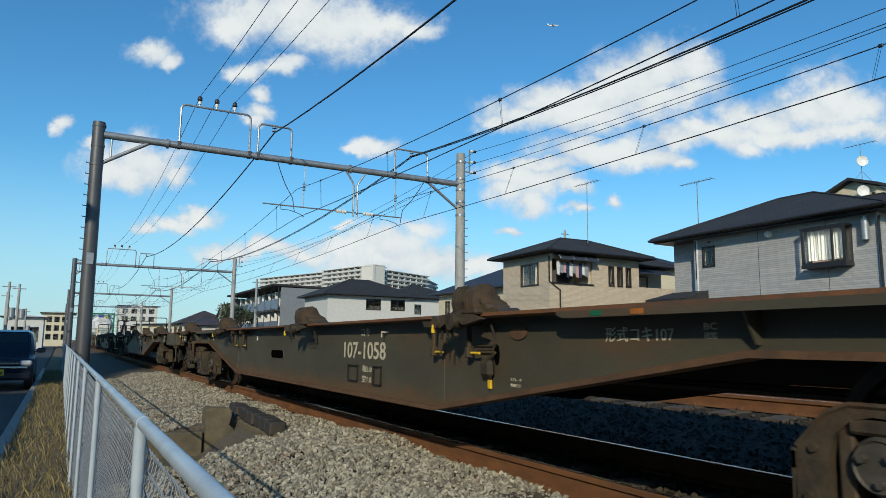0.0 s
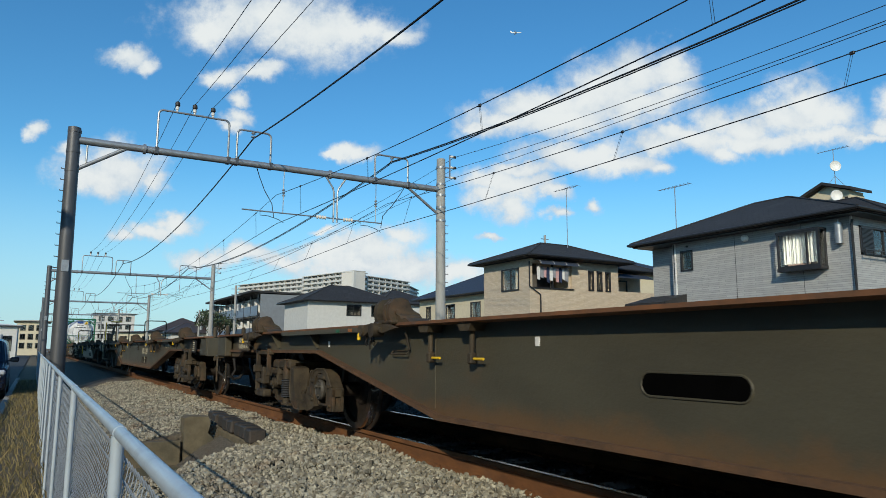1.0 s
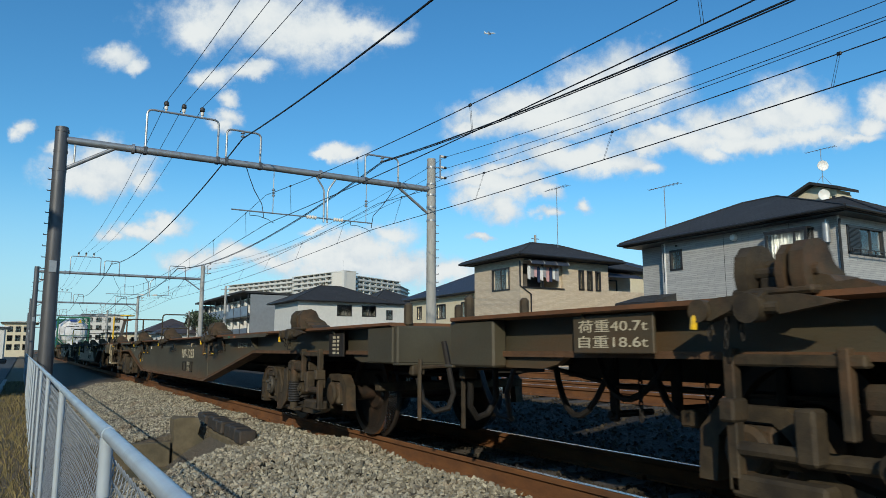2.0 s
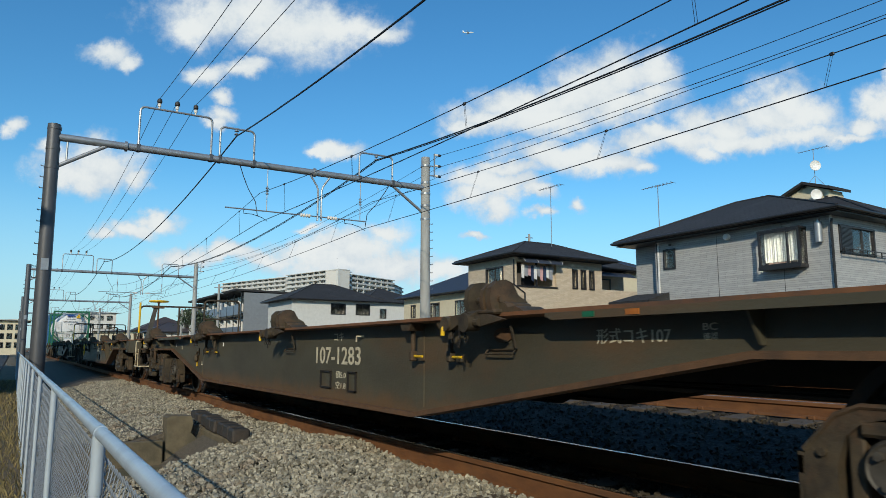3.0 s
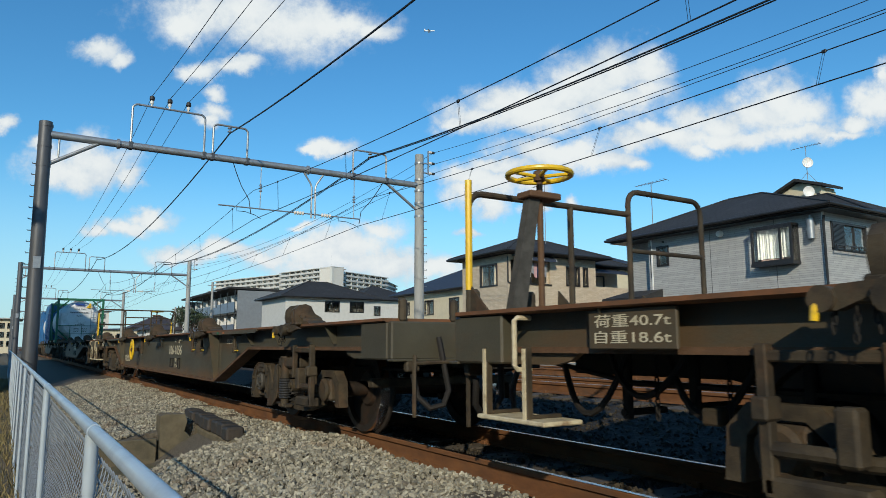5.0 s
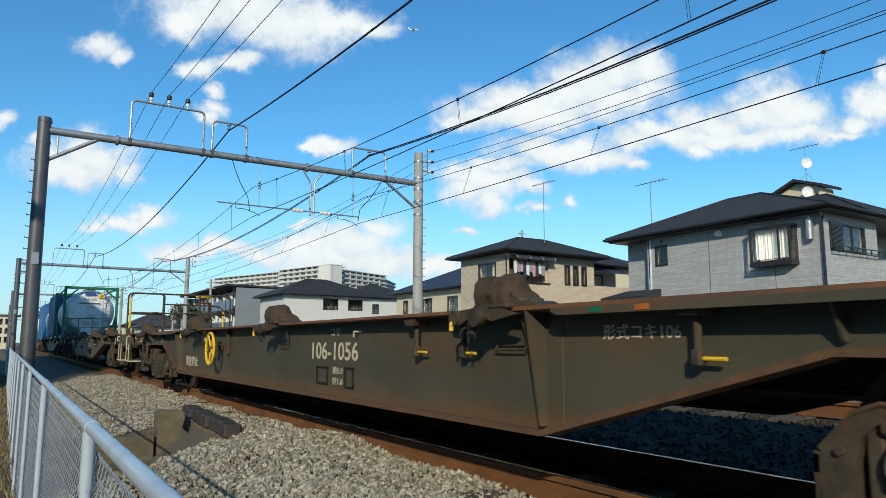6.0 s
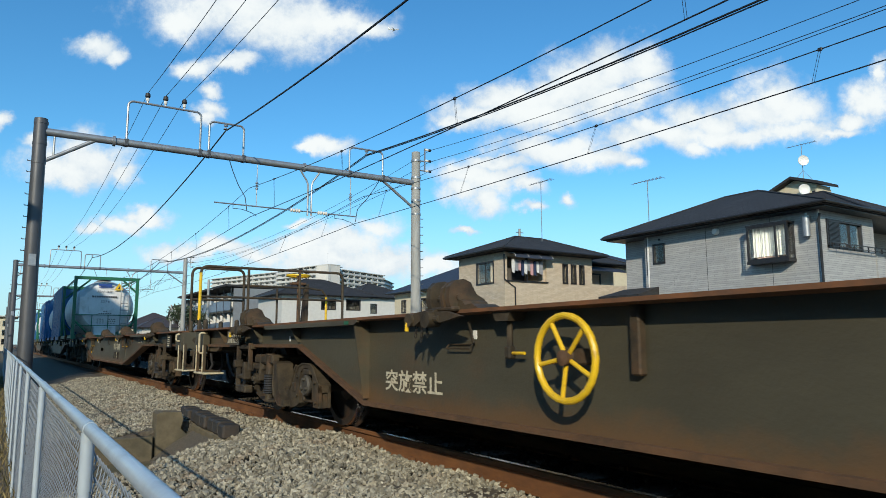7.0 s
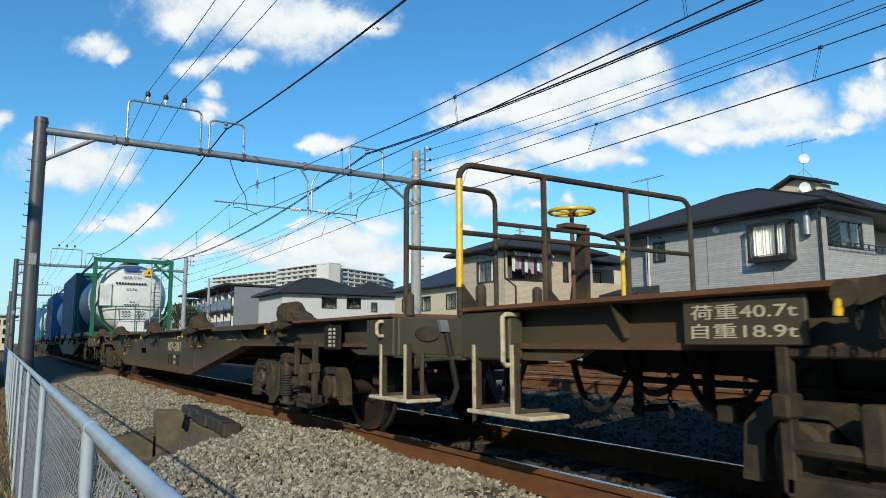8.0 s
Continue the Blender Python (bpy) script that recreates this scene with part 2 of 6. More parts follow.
def wall_blocks(name, a, b, c, width, height):
    """Cladding of thin split-stone strips."""
    m = mat(name, a, b, 5, .85, 0, .2, 90)
    tree, skin = tree_of(m)
    k = Nodes(tree, False)
    place = k.n("TexCoord").outputs["Object"]
    parts = k.n("SeparateXYZ", Vector=place)
    along = k.math("ADD", parts.outputs[0], parts.outputs[1])
    brick = k.n("TexBrick", Vector=k.n("CombineXYZ", X=along, Y=parts.outputs[2], Z=0.0).outputs[0], Color1=(*a, 1), Color2=(*b, 1),
                Mortar=(*c, 1), Scale=1.0, Mortar_Size=0.006, Bias=0.1, Brick_Width=width, Row_Height=height)
    brick.offset = 0.37
    tint = k.n("TexNoise", Vector=k.vec("MULTIPLY", place, (1, 1, 6)), Scale=2.2, Detail=5.0).outputs[0]
    tree.links.new(k.mix(k.math("MULTIPLY", k.step(tint, .4, .7), .35), brick.outputs[0], b), skin.inputs["Base Color"])
    bump = k.n("Bump", Strength=0.5, Distance=0.01, Height=k.math("SUBTRACT", 1.0, brick.outputs[1]))
    tree.links.new(skin.inputs["Normal"].links[0].from_socket, bump.inputs["Normal"])
    tree.links.new(bump.outputs[0], skin.inputs["Normal"])
    return m


M_SIDING = wall_blocks("pale_siding", (.43, .435, .43), (.34, .345, .345), (.22, .225, .23), .8, .075)
M_TILEWALL = wall_blocks("beige_tile_cladding", (.62, .53, .41), (.52, .43, .32), (.40, .33, .25), .24, .06)
def rust_low(m, top, low, colour):
    """Rust creeping up from a lower edge, broken by noise."""
    tree, skin = tree_of(m)
    k = Nodes(tree, False)
    place = k.n("TexCoord").outputs["Object"]
    z = k.n("SeparateXYZ", Vector=place).outputs[2]
    n = k.n("TexNoise", Vector=k.vec("MULTIPLY", place, (1, .5, .6)), Scale=7.0, Detail=8.0, Roughness=0.7).outputs[0]
    reach = k.step(k.math("ADD", z, k.math("MULTIPLY", k.math("SUBTRACT", n, .5), .35)), top, low)
    base = skin.inputs["Base Color"].links[0].from_socket
    tree.links.new(k.mix(k.math("MULTIPLY", reach, .6), base, colour), skin.inputs["Base Color"])


rust_low(M_WEB, .52, .36, (.15, .075, .028))
add_lines(M_ROOF, 2, .085, .5, .6, .15)
add_lines(M_ROOFBLUE, 2, .085, .5, .7, .15)
add_lines(M_GREYWALL, 2, .9, .3, .8, .02)


# ------------------------------------------------------------------ mesh tools
class Shape:
    """Points and faces of one part."""

    def __init__(self):
        self.v, self.f = [], []

    def add(self, verts, faces):
        o = len(self.v)
        self.v += [tuple(p) for p in verts]
        self.f += [tuple(i + o for i in face) for face in faces]
        return self

    def box(self, x0, x1, y0, y1, z0, z1, b=0.0, m=None):
        xs, ys, zs = (x0, x1), (y0, y1), (z0, z1)
        if not b:
            p = [(x, y, z) for x in xs for y in ys for z in zs]
            f = [(0, 1, 3, 2), (4, 6, 7, 5), (0, 4, 5, 1), (2, 3, 7, 6), (0, 2, 6, 4), (1, 5, 7, 3)]
        else:
            p, f = [], []
            for i in range(2):
                for j in range(2):
                    for l in range(2):
                        c = [xs[i], ys[j], zs[l]]
                        s = (1 - 2 * i, 1 - 2 * j, 1 - 2 * l)
                        for a in range(3):
                            p.append(tuple(c[d] + (0 if d == a else s[d] * b) for d in range(3)))
            at = lambda i, j, l, a: (i * 4 + j * 2 + l) * 3 + a
            for i in range(2):
                f.append([at(i, *q, 0) for q in ((0, 0), (0, 1), (1, 1), (1, 0))])
                f.append([at(q[0], i, q[1], 1) for q in ((0, 0), (0, 1), (1, 1), (1, 0))])
                f.append([at(*q, i, 2) for q in ((0, 0), (0, 1), (1, 1), (1, 0))])
                for j in range(2):
                    f.append([at(0, i, j, 1), at(1, i, j, 1), at(1, i, j, 2), at(0, i, j, 2)])
                    f.append([at(i, 0, j, 0), at(i, 1, j, 0), at(i, 1, j, 2), at(i, 0, j, 2)])
                    f.append([at(i, j, 0, 0), at(i, j, 1, 0), at(i, j, 1, 1), at(i, j, 0, 1)])
                    for l in range(2):
                        f.append([at(i, j, l, 0), at(i, j, l, 1), at(i, j, l, 2)])
        if m is not None:
            p = [m @ Vector(q) for q in p]
        return self.add(p, f)

    def cyl(self, p0, p1, r0, r1=None, n=12):
        r1 = r0 if r1 is None else r1
        p0, p1 = Vector(p0), Vector(p1)
        q = (p1 - p0).to_track_quat("Z", "Y")
        ring = [Vector((math.cos(2 * math.pi * i / n), math.sin(2 * math.pi * i / n), 0)) for i in range(n)]
        v = [p0 + q @ (c * r0) for c in ring] + [p1 + q @ (c * r1) for c in ring]
        f = [(i, (i + 1) % n, (i + 1) % n + n, i + n) for i in range(n)] + [tuple(range(n))[::-1], tuple(range(n, 2 * n))]
        return self.add(v, f)

    def tube(self, pts, r, n=8, closed=False):
        pts = [Vector(p) for p in pts]
        v, f, up = [], [], None
        count = len(pts)
        for i, p in enumerate(pts):
            a = pts[i - 1] if i or closed else p
            b = pts[(i + 1) % count] if i < count - 1 or closed else p
            d = (b - a).normalized()
            if up is None:
                up = d.orthogonal().normalized()
            up = (up - d * up.dot(d)).normalized()
            side = d.cross(up)
            v += [p + (up * math.cos(2 * math.pi * j / n) + side * math.sin(2 * math.pi * j / n)) * r for j in range(n)]
        for i in range(count if closed else count - 1):
            k = (i + 1) % count
            f += [(i * n + j, i * n + (j + 1) % n, k * n + (j + 1) % n, k * n + j) for j in range(n)]
        if not closed:
            f += [tuple(range(n))[::-1], tuple(range((count - 1) * n, count * n))]
        return self.add(v, f)

    def prism(self, poly, axis, lo, hi):
        """A flat outline pushed along an axis; poly holds the two other coordinates in order."""
        put = {"x": lambda a, b, c: (c, a, b), "y": lambda a, b, c: (a, c, b), "z": lambda a, b, c: (a, b, c)}[axis]
        n = len(poly)
        v = [put(a, b, lo) for a, b in poly] + [put(a, b, hi) for a, b in poly]
        f = [tuple(range(n))[::-1], tuple(range(n, 2 * n))] + [(i, (i + 1) % n, (i + 1) % n + n, i + n) for i in range(n)]
        return self.add(v, f)

    def turned(self, profile, at, axis="x", n=24):
        """A profile of (radius, height) turned about an axis through at."""
        v, f = [], []
        for r, h in profile:
            for j in range(n):
                c, s = r * math.cos(2 * math.pi * j / n), r * math.sin(2 * math.pi * j / n)
                p = {"x": (h, c, s), "y": (c, h, s), "z": (c, s, h)}[axis]
                v.append(tuple(a + b for a, b in zip(p, at)))
        for i in range(len(profile) - 1):
            f += [(i * n + j, i * n + (j + 1) % n, (i + 1) * n + (j + 1) % n, (i + 1) * n + j) for j in range(n)]
        f += [tuple(range(n))[::-1], tuple(range((len(profile) - 1) * n, len(profile) * n))]
        return self.add(v, f)

    def mesh(self, name, smooth=True):
        me = bpy.data.meshes.new(name)
        me.from_pydata(self.v, [], self.f)
        bm = bmesh.new()
        bm.from_mesh(me)
        bmesh.ops.recalc_face_normals(bm, faces=bm.faces)
        bm.to_mesh(me)
        bm.free()
        if smooth:
            me.polygons.foreach_set("use_smooth", [True] * len(me.polygons))
            me.set_sharp_from_angle(angle=radians(32))
        return me


def part(name, shape, material, parent=None, label="", at=None):
    me = shape.mesh(name) if isinstance(shape, Shape) else shape
    if material and not me.materials:
        me.materials.append(material)
    ob = new(name, me)
    if parent:
        ob.parent = parent
    if at is not None:
        ob.matrix_basis = at
    return tagged(ob, label)


def thing(name, label, category, m=None, group="", kind=""):
    ob = new(name)
    ob.empty_display_size = 0.3
    if m is not None:
        ob.matrix_basis = m
    return tagged(ob, label, category, group, kind)


def arc(cx, cy, r, a0, a1, n):
    return [(cx + r * math.cos(radians(a0 + (a1 - a0) * i / n)), cy + r * math.sin(radians(a0 + (a1 - a0) * i / n))) for i in range(n + 1)]


def lettering(body, height, width, material, parent, m, bold=0.0, name="lettering"):
    """Flat letters, their lower left corner at m, x along the line."""
    curve = bpy.data.curves.new("text", "FONT")
    curve.body, curve.size, curve.extrude, curve.offset, curve.resolution_u = body, 1.0, 0.004, bold, 3
    tmp = bpy.data.objects.new("text", curve)
    me = bpy.data.meshes.new_from_object(tmp)
    bpy.data.objects.remove(tmp)
    co = np.empty(len(me.vertices) * 3)
    me.vertices.foreach_get("co", co)
    co = co.reshape(-1, 3)
    lo, hi = co.min(0), co.max(0)
    co = (co - (lo[0], lo[1], 0)) * (width / (hi[0] - lo[0]), height / (hi[1] - lo[1]), 0.2)
    me.vertices.foreach_set("co", co.ravel())
    me.materials.clear()
    me.materials.append(material)
    return part(name, me, material, parent, at=m)


def facing_west(x, y, z):
    """A face that looks towards -x: the line runs towards -y."""
    return Matrix(((0, 0, -1, x), (-1, 0, 0, y), (0, 1, 0, z), (0, 0, 0, 1)))


def facing_south(x, y, z):
    return Matrix(((1, 0, 0, x), (0, 0, -1, y), (0, 1, 0, z), (0, 0, 0, 1)))


# ------------------------------------------------------------------ ground, track, road
def band(name, outline, y0, y1, material, label, category):
    """A strip of the setting with a constant cross-section."""
    s = Shape().prism(outline, "y", y0, y1)
    return tagged(part(name, s, material), label, category, kind="structure")


def build_ground():
    s = Shape().box(-2500, 2500, -1200, 4000, -1.2, -0.66)
    tagged(part("ground", s, M_SOIL), "brown earth with thin winter grass reaching the horizon", "ground", kind="structure")
    band("road", [(-7.0, -.75), (-7.0, -.60), (-.62, -.60), (-.62, -.75)], -60, 400, M_ASPHALT, "worn dark asphalt road beside the railway fence", "road")
    kerb = thing("kerb", "row of weathered concrete kerb blocks along the road", "kerb", kind="structure")
    me = Shape().box(-.62, -.47, -.49, .49, -.72, -.50, .015).mesh("kerb_block")
    for i in range(40):
        part("kerb_block", me, M_KERB, kerb, at=pose(0, -2.5 + i * 1.0, 0))
    band("verge", [(-.47, -.72), (-.47, -.53), (-.1, -.5), (.30, -.52), (.45, -.72)], -40, 300, M_SOIL, "strip of bare earth under the fence", "verge")
    for y0, y1 in ((-40, 7.3), (9.7, 320)):
        band("ballast_bank", [(.30, -.75), (.42, -.58), (1.2, -.40), (2.0, -.22), (2.4, -.17), (2.9, -.17), (2.9, -.75)], y0, y1, M_BALLAST,
             "grey crushed-stone ballast sloping down from the tracks", "ballast")
    band("ballast_bank", [(1.55, -.75), (1.95, -.45), (2.45, -.19), (2.7, -.17), (2.9, -.17), (2.9, -.75)], 7.304, 9.57, M_BALLAST, "ballast carried over the concrete culvert", "ballast")
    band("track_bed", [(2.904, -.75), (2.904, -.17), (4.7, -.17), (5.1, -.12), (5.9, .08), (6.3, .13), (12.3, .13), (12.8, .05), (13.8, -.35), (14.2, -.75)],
         -40, 320, M_BEDSHADE, "ballast bed under the three tracks, shade put into its dark colour", "ballast")
    band("boundary_kerb", [(14.6, -.75), (14.6, .24), (14.72, .26), (14.85, .24), (14.85, -.75)], -40, 120, M_KERB,
         "low pale concrete kerb wall along the far side of the tracks", "kerb wall")


RAIL = [(-.0635, -.153), (.0635, -.153), (.0635, -.142), (.012, -.125), (.009, -.045), (.0325, -.034), (.0325, -.006), (.025, 0),
        (-.025, 0), (-.0325, -.006), (-.0325, -.034), (-.009, -.045), (-.012, -.125), (-.0635, -.142)]


def build_track(x, z, y0, y1, sleepers, label):
    track = thing("railway_track", label, "railway track", pose(x, 0, z), kind="structure")
    for side in (-.566, .566):
        rail = part("rail", Shape().prism([(a + side, b) for a, b in RAIL], "y", y0, y1), M_RAILSIDE, track, "rust-brown steel rail")
        part("running_surface", Shape().prism([(side - .024, -.001), (side + .024, -.001), (side + .02, .0015), (side - .02, .0015)], "y", y0, y1),
             M_TREAD, rail, "bright polished rail top")
    me = Shape().prism([(-1.0, -.30), (-1.0, -.17), (-.75, -.155), (.75, -.155), (1.0, -.17), (1.0, -.30)], "y", -.12, .12).mesh("sleeper")
    clip = Shape()
    for side in (-.566, .566):
        for d in (-1, 1):
            clip.box(side + d * .075 - .02, side + d * .075 + .02, -.035, .035, -.157, -.115, .008)
    clip = clip.mesh("rail_clips")
    for i in range(sleepers):
        y = -3 + i * .62
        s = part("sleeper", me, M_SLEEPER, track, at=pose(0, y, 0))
        part("rail_clips", clip, M_RAILSIDE, s)
    return track


def rocks(name, count, pick, material, label, size=(.008, .024), seed=3):
    """Loose broken stone: one body of many rough lumps."""
    rng = np.random.default_rng(seed)
    base = np.array([(x, y, z) for x in (-1, 1) for y in (-1, 1) for z in (-1, 1)]) * .72
    face = np.array([(0, 1, 3), (0, 3, 2), (4, 6, 7), (4, 7, 5), (0, 4, 5), (0, 5, 1), (2, 3, 7), (2, 7, 6), (0, 2, 6), (0, 6, 4), (1, 5, 7), (1, 7, 3)])
    place = pick(rng, count)
    count = len(place)
    r = rng.uniform(*size, (count, 1, 1)) * rng.uniform(.45, 1.35, (count, 1, 3))
    v = base[None] * r * rng.uniform(.5, 1.3, (count, 8, 3))
    a = rng.normal(size=(count, 4))
    a /= np.linalg.norm(a, axis=1, keepdims=True)
    w, x, y, z = a.T
    turn = np.stack([1 - 2 * (y * y + z * z), 2 * (x * y - z * w), 2 * (x * z + y * w), 2 * (x * y + z * w), 1 - 2 * (x * x + z * z), 2 * (y * z - x * w),
                     2 * (x * z - y * w), 2 * (y * z + x * w), 1 - 2 * (x * x + y * y)], 1).reshape(-1, 3, 3)
    v = np.einsum("nij,nkj->nki", turn, v) + place[:, None]
    f = (face[None] + 8 * np.arange(count)[:, None, None]).reshape(-1, 3)
    me = bpy.data.meshes.new(name)
    me.vertices.add(count * 8)
    me.vertices.foreach_set("co", v.ravel())
    me.loops.add(f.size)
    me.loops.foreach_set("vertex_index", f.ravel().astype(np.int32))
    me.polygons.add(len(f))
    me.polygons.foreach_set("loop_start", np.arange(0, f.size, 3, dtype=np.int32))
    me.update(calc_edges=True)
    me.polygons.foreach_set("use_smooth", [False] * len(me.polygons))
    me.materials.append(material)
    return tagged(new(name, me), label, "ballast stones", kind="stuff")


def bank_height(x):
    return np.interp(x, [.30, .42, 1.2, 2.0, 2.4, 4.7, 5.1, 5.9, 6.3], [-.62, -.58, -.40, -.22, -.17, -.17, -.12, .08, .13])


def build_stones():
    def slope(rng, n):
        y = 1.2 + 22 * rng.random(n) ** 1.7
        x = rng.uniform(.42, 2.92, n)
        keep = ~((y > 7.3) & (y < 9.8) & (x < 1.55 + .75 * (y > 8.6)))
        x, y = x[keep], y[keep]
        z = np.where((y > 7.3) & (y < 9.6), np.interp(x, [1.55, 1.95, 2.45, 2.7], [-.75, -.45, -.19, -.17]), bank_height(x)) + rng.uniform(-.012, .022, len(x)) + .02 * np.sin(x * 7 + y * 3) + .06 * np.exp(-((y - 6.4) / 1.3) ** 2) * (x > 1)
        return np.stack([x, y, z], 1)

    def middle(rng, n):
        y = .2 + 17 * rng.random(n) ** 1.4
        x = rng.uniform(3.1, 6.3, n)
        y, x = y[abs(x - 4.116) > .08], x[abs(x - 4.116) > .08]
        n = len(x)
        return np.stack([x, y, bank_height(x) + rng.uniform(-.01, .02, n)], 1)

    rocks("ballast_stones", 100000, slope, M_STONE, "loose grey and brown crushed stones on the bank")
    # middle stones take the copy darkened for shade under the wagons
    rocks("ballast_stones", 16000, middle, M_STONESHADE, "crushed stones between the tracks, coloured dark for the train's shade", seed=8)


def build_culvert():
    c = thing("culvert", "old dark concrete culvert opening under the goods track", "culvert", kind="structure")
    part("back_wall", Shape().box(.32, 1.72, 9.6, 9.78, -.9, -.36, .012), M_CONC, c)
    part("pier", Shape().prism([(1.76, -.9), (1.74, -.08), (1.80, -.06), (2.04, -.07), (2.07, -.16), (2.04, -.28), (2.12, -.36), (2.2, -.34), (2.2, -.9)], "y", 9.56, 9.85), M_CONC, c)
    part("bed", Shape().box(.34, 2.5, 7.2, 9.6, -1.0, -.70), M_CONC, c, "damp silted floor")
    part("cover_slab", Shape().box(2.2, 2.56, 7.9, 10.3, -.7, -.235, .03), M_CONC, c)
    s = Shape().box(0, .2, -.12, .12, -.045, .11, .02).mesh("precast_block")
    for i in range(8):
        part("precast_block", s, M_BLOCK, c, "dark block", at=pose(2.17 + .014 * (i % 3), 8.15 + i * .29, -.165 + .01 * (i % 2) - .006 * (8 - i), 0, 3 * (i % 2), i % 3))


def build_fence():
    """Chain-link fence: posts 1.89 m apart, a top pipe, wire mesh between."""
    x, top, foot, step = .168, .635, -.56, 1.89
    fence = thing("chain_link_fence", "pale blue coated chain-link fence with a round top pipe", "fence", pose(x, 0, 0))
    post = Shape().cyl((0, 0, foot - .1), (0, 0, top - .01), .0125, n=12)
    post.cyl((0, 0, top - .13), (0, 0, top - .01), .0140, n=12)
    post = post.mesh("post")
    strap = Shape().cyl((0, -.035, top), (0, .035, top), .0150, n=14).mesh("strap")
    pipe = Shape().tube([(0, -.02, top), (0, step + .02, top)], .0134, 14).mesh("top_pipe")
    low = Shape().tube([(0, 0, foot + .06), (0, step, foot + .06)], .012, 6).mesh("bottom_pipe")

    def netting(gap, r, sides):
        s = Shape()
        rows = int((top - foot - .09) / gap)
        for i in range(int(step / gap)):
            pts = [(.004 * (-1) ** j + .020, i * gap + (gap * 1.03 if (i + j) % 2 else -.03 * gap), foot + .07 + j * gap * .97) for j in range(rows + 1)]
            s.tube(pts, r, sides)
        return s.mesh("wire_mesh")

    near, mid, far = netting(.0235, .0013, 4), netting(.0285, .0012, 3), netting(.055, .0018, 3)
    for i in range(-2, 22):
        y = 1.66 + i * step
        part("post", post, M_FENCE, fence, at=pose(0, y, 0))
        part("strap", strap, M_FENCE, fence, at=pose(0, y, 0))
        part("top_pipe", pipe, M_FENCE, fence, at=pose(0, y, 0))
        part("bottom_pipe", low, M_FENCE, fence, at=pose(0, y, 0))
        part("wire_mesh", near if i < 2 else mid if i < 6 else far, M_MESH, fence, at=pose(0, y, 0))


def build_grass():
    rng = random.Random(5)
    s = Shape()
    for _ in range(5200):
        x, y = rng.uniform(-.46, .26), 3.0 + 30 * rng.random() ** 1.5
        h, a, lean = rng.uniform(.05, .17), rng.uniform(0, 6.28), rng.uniform(.02, .09)
        dx, dy, w = math.cos(a), math.sin(a), .005
        z = -.53
        s.add([(x - dy * w, y + dx * w, z), (x + dy * w, y - dx * w, z), (x + dx * lean * .5, y + dy * lean * .5, z + h * .7), (x + dx * lean, y + dy * lean, z + h)],
              [(0, 1, 2), (0, 2, 3)])
    me = s.mesh("grass_tufts", False)
    tagged(part("grass_tufts", me, M_GRASS), "dry yellow winter grass at the foot of the fence", "grass", kind="stuff")


build_ground()
build_culvert()
build_fence()
build_stones()
build_grass()
build_track(TRACK, 0.0, -40, 300, 75, "goods line with rusty rails and polished tops")
build_track(7.06, 0.30, -40, 300, 30, "second railway line on higher ballast")
build_track(10.9, 0.30, -40, 300, 30, "third railway line on higher ballast")


# ------------------------------------------------------------------ overhead line
SPAN, FIRST = 42.0, 23.7


def hoop(x0, x1, z0, z1, r=.036):
    c = .16
    pts = [(x0, 0, z0), (x0, 0, z1 - c)] + [(a, 0, b) for a, b in arc(x0 + c, z1 - c, c, 180, 90, 5)[1:]]
    pts += [(a, 0, b) for a, b in arc(x1 - c, z1 - c, c, 90, 0, 5)] + [(x1, 0, z0)]
    return Shape().tube(pts, r, 8)


def disc_insulator(x, z, n=3, r=.075, pitch=.11, way=-1):
    s = Shape()
    for i in range(n):
        h = z + way * (i + .5) * pitch
        s.turned([(.02, h - .04), (r, h - .03), (r * .9, h - .005), (.03, h + .03), (.02, h + .04)], (x, 0, 0), "z", 14)
    return s


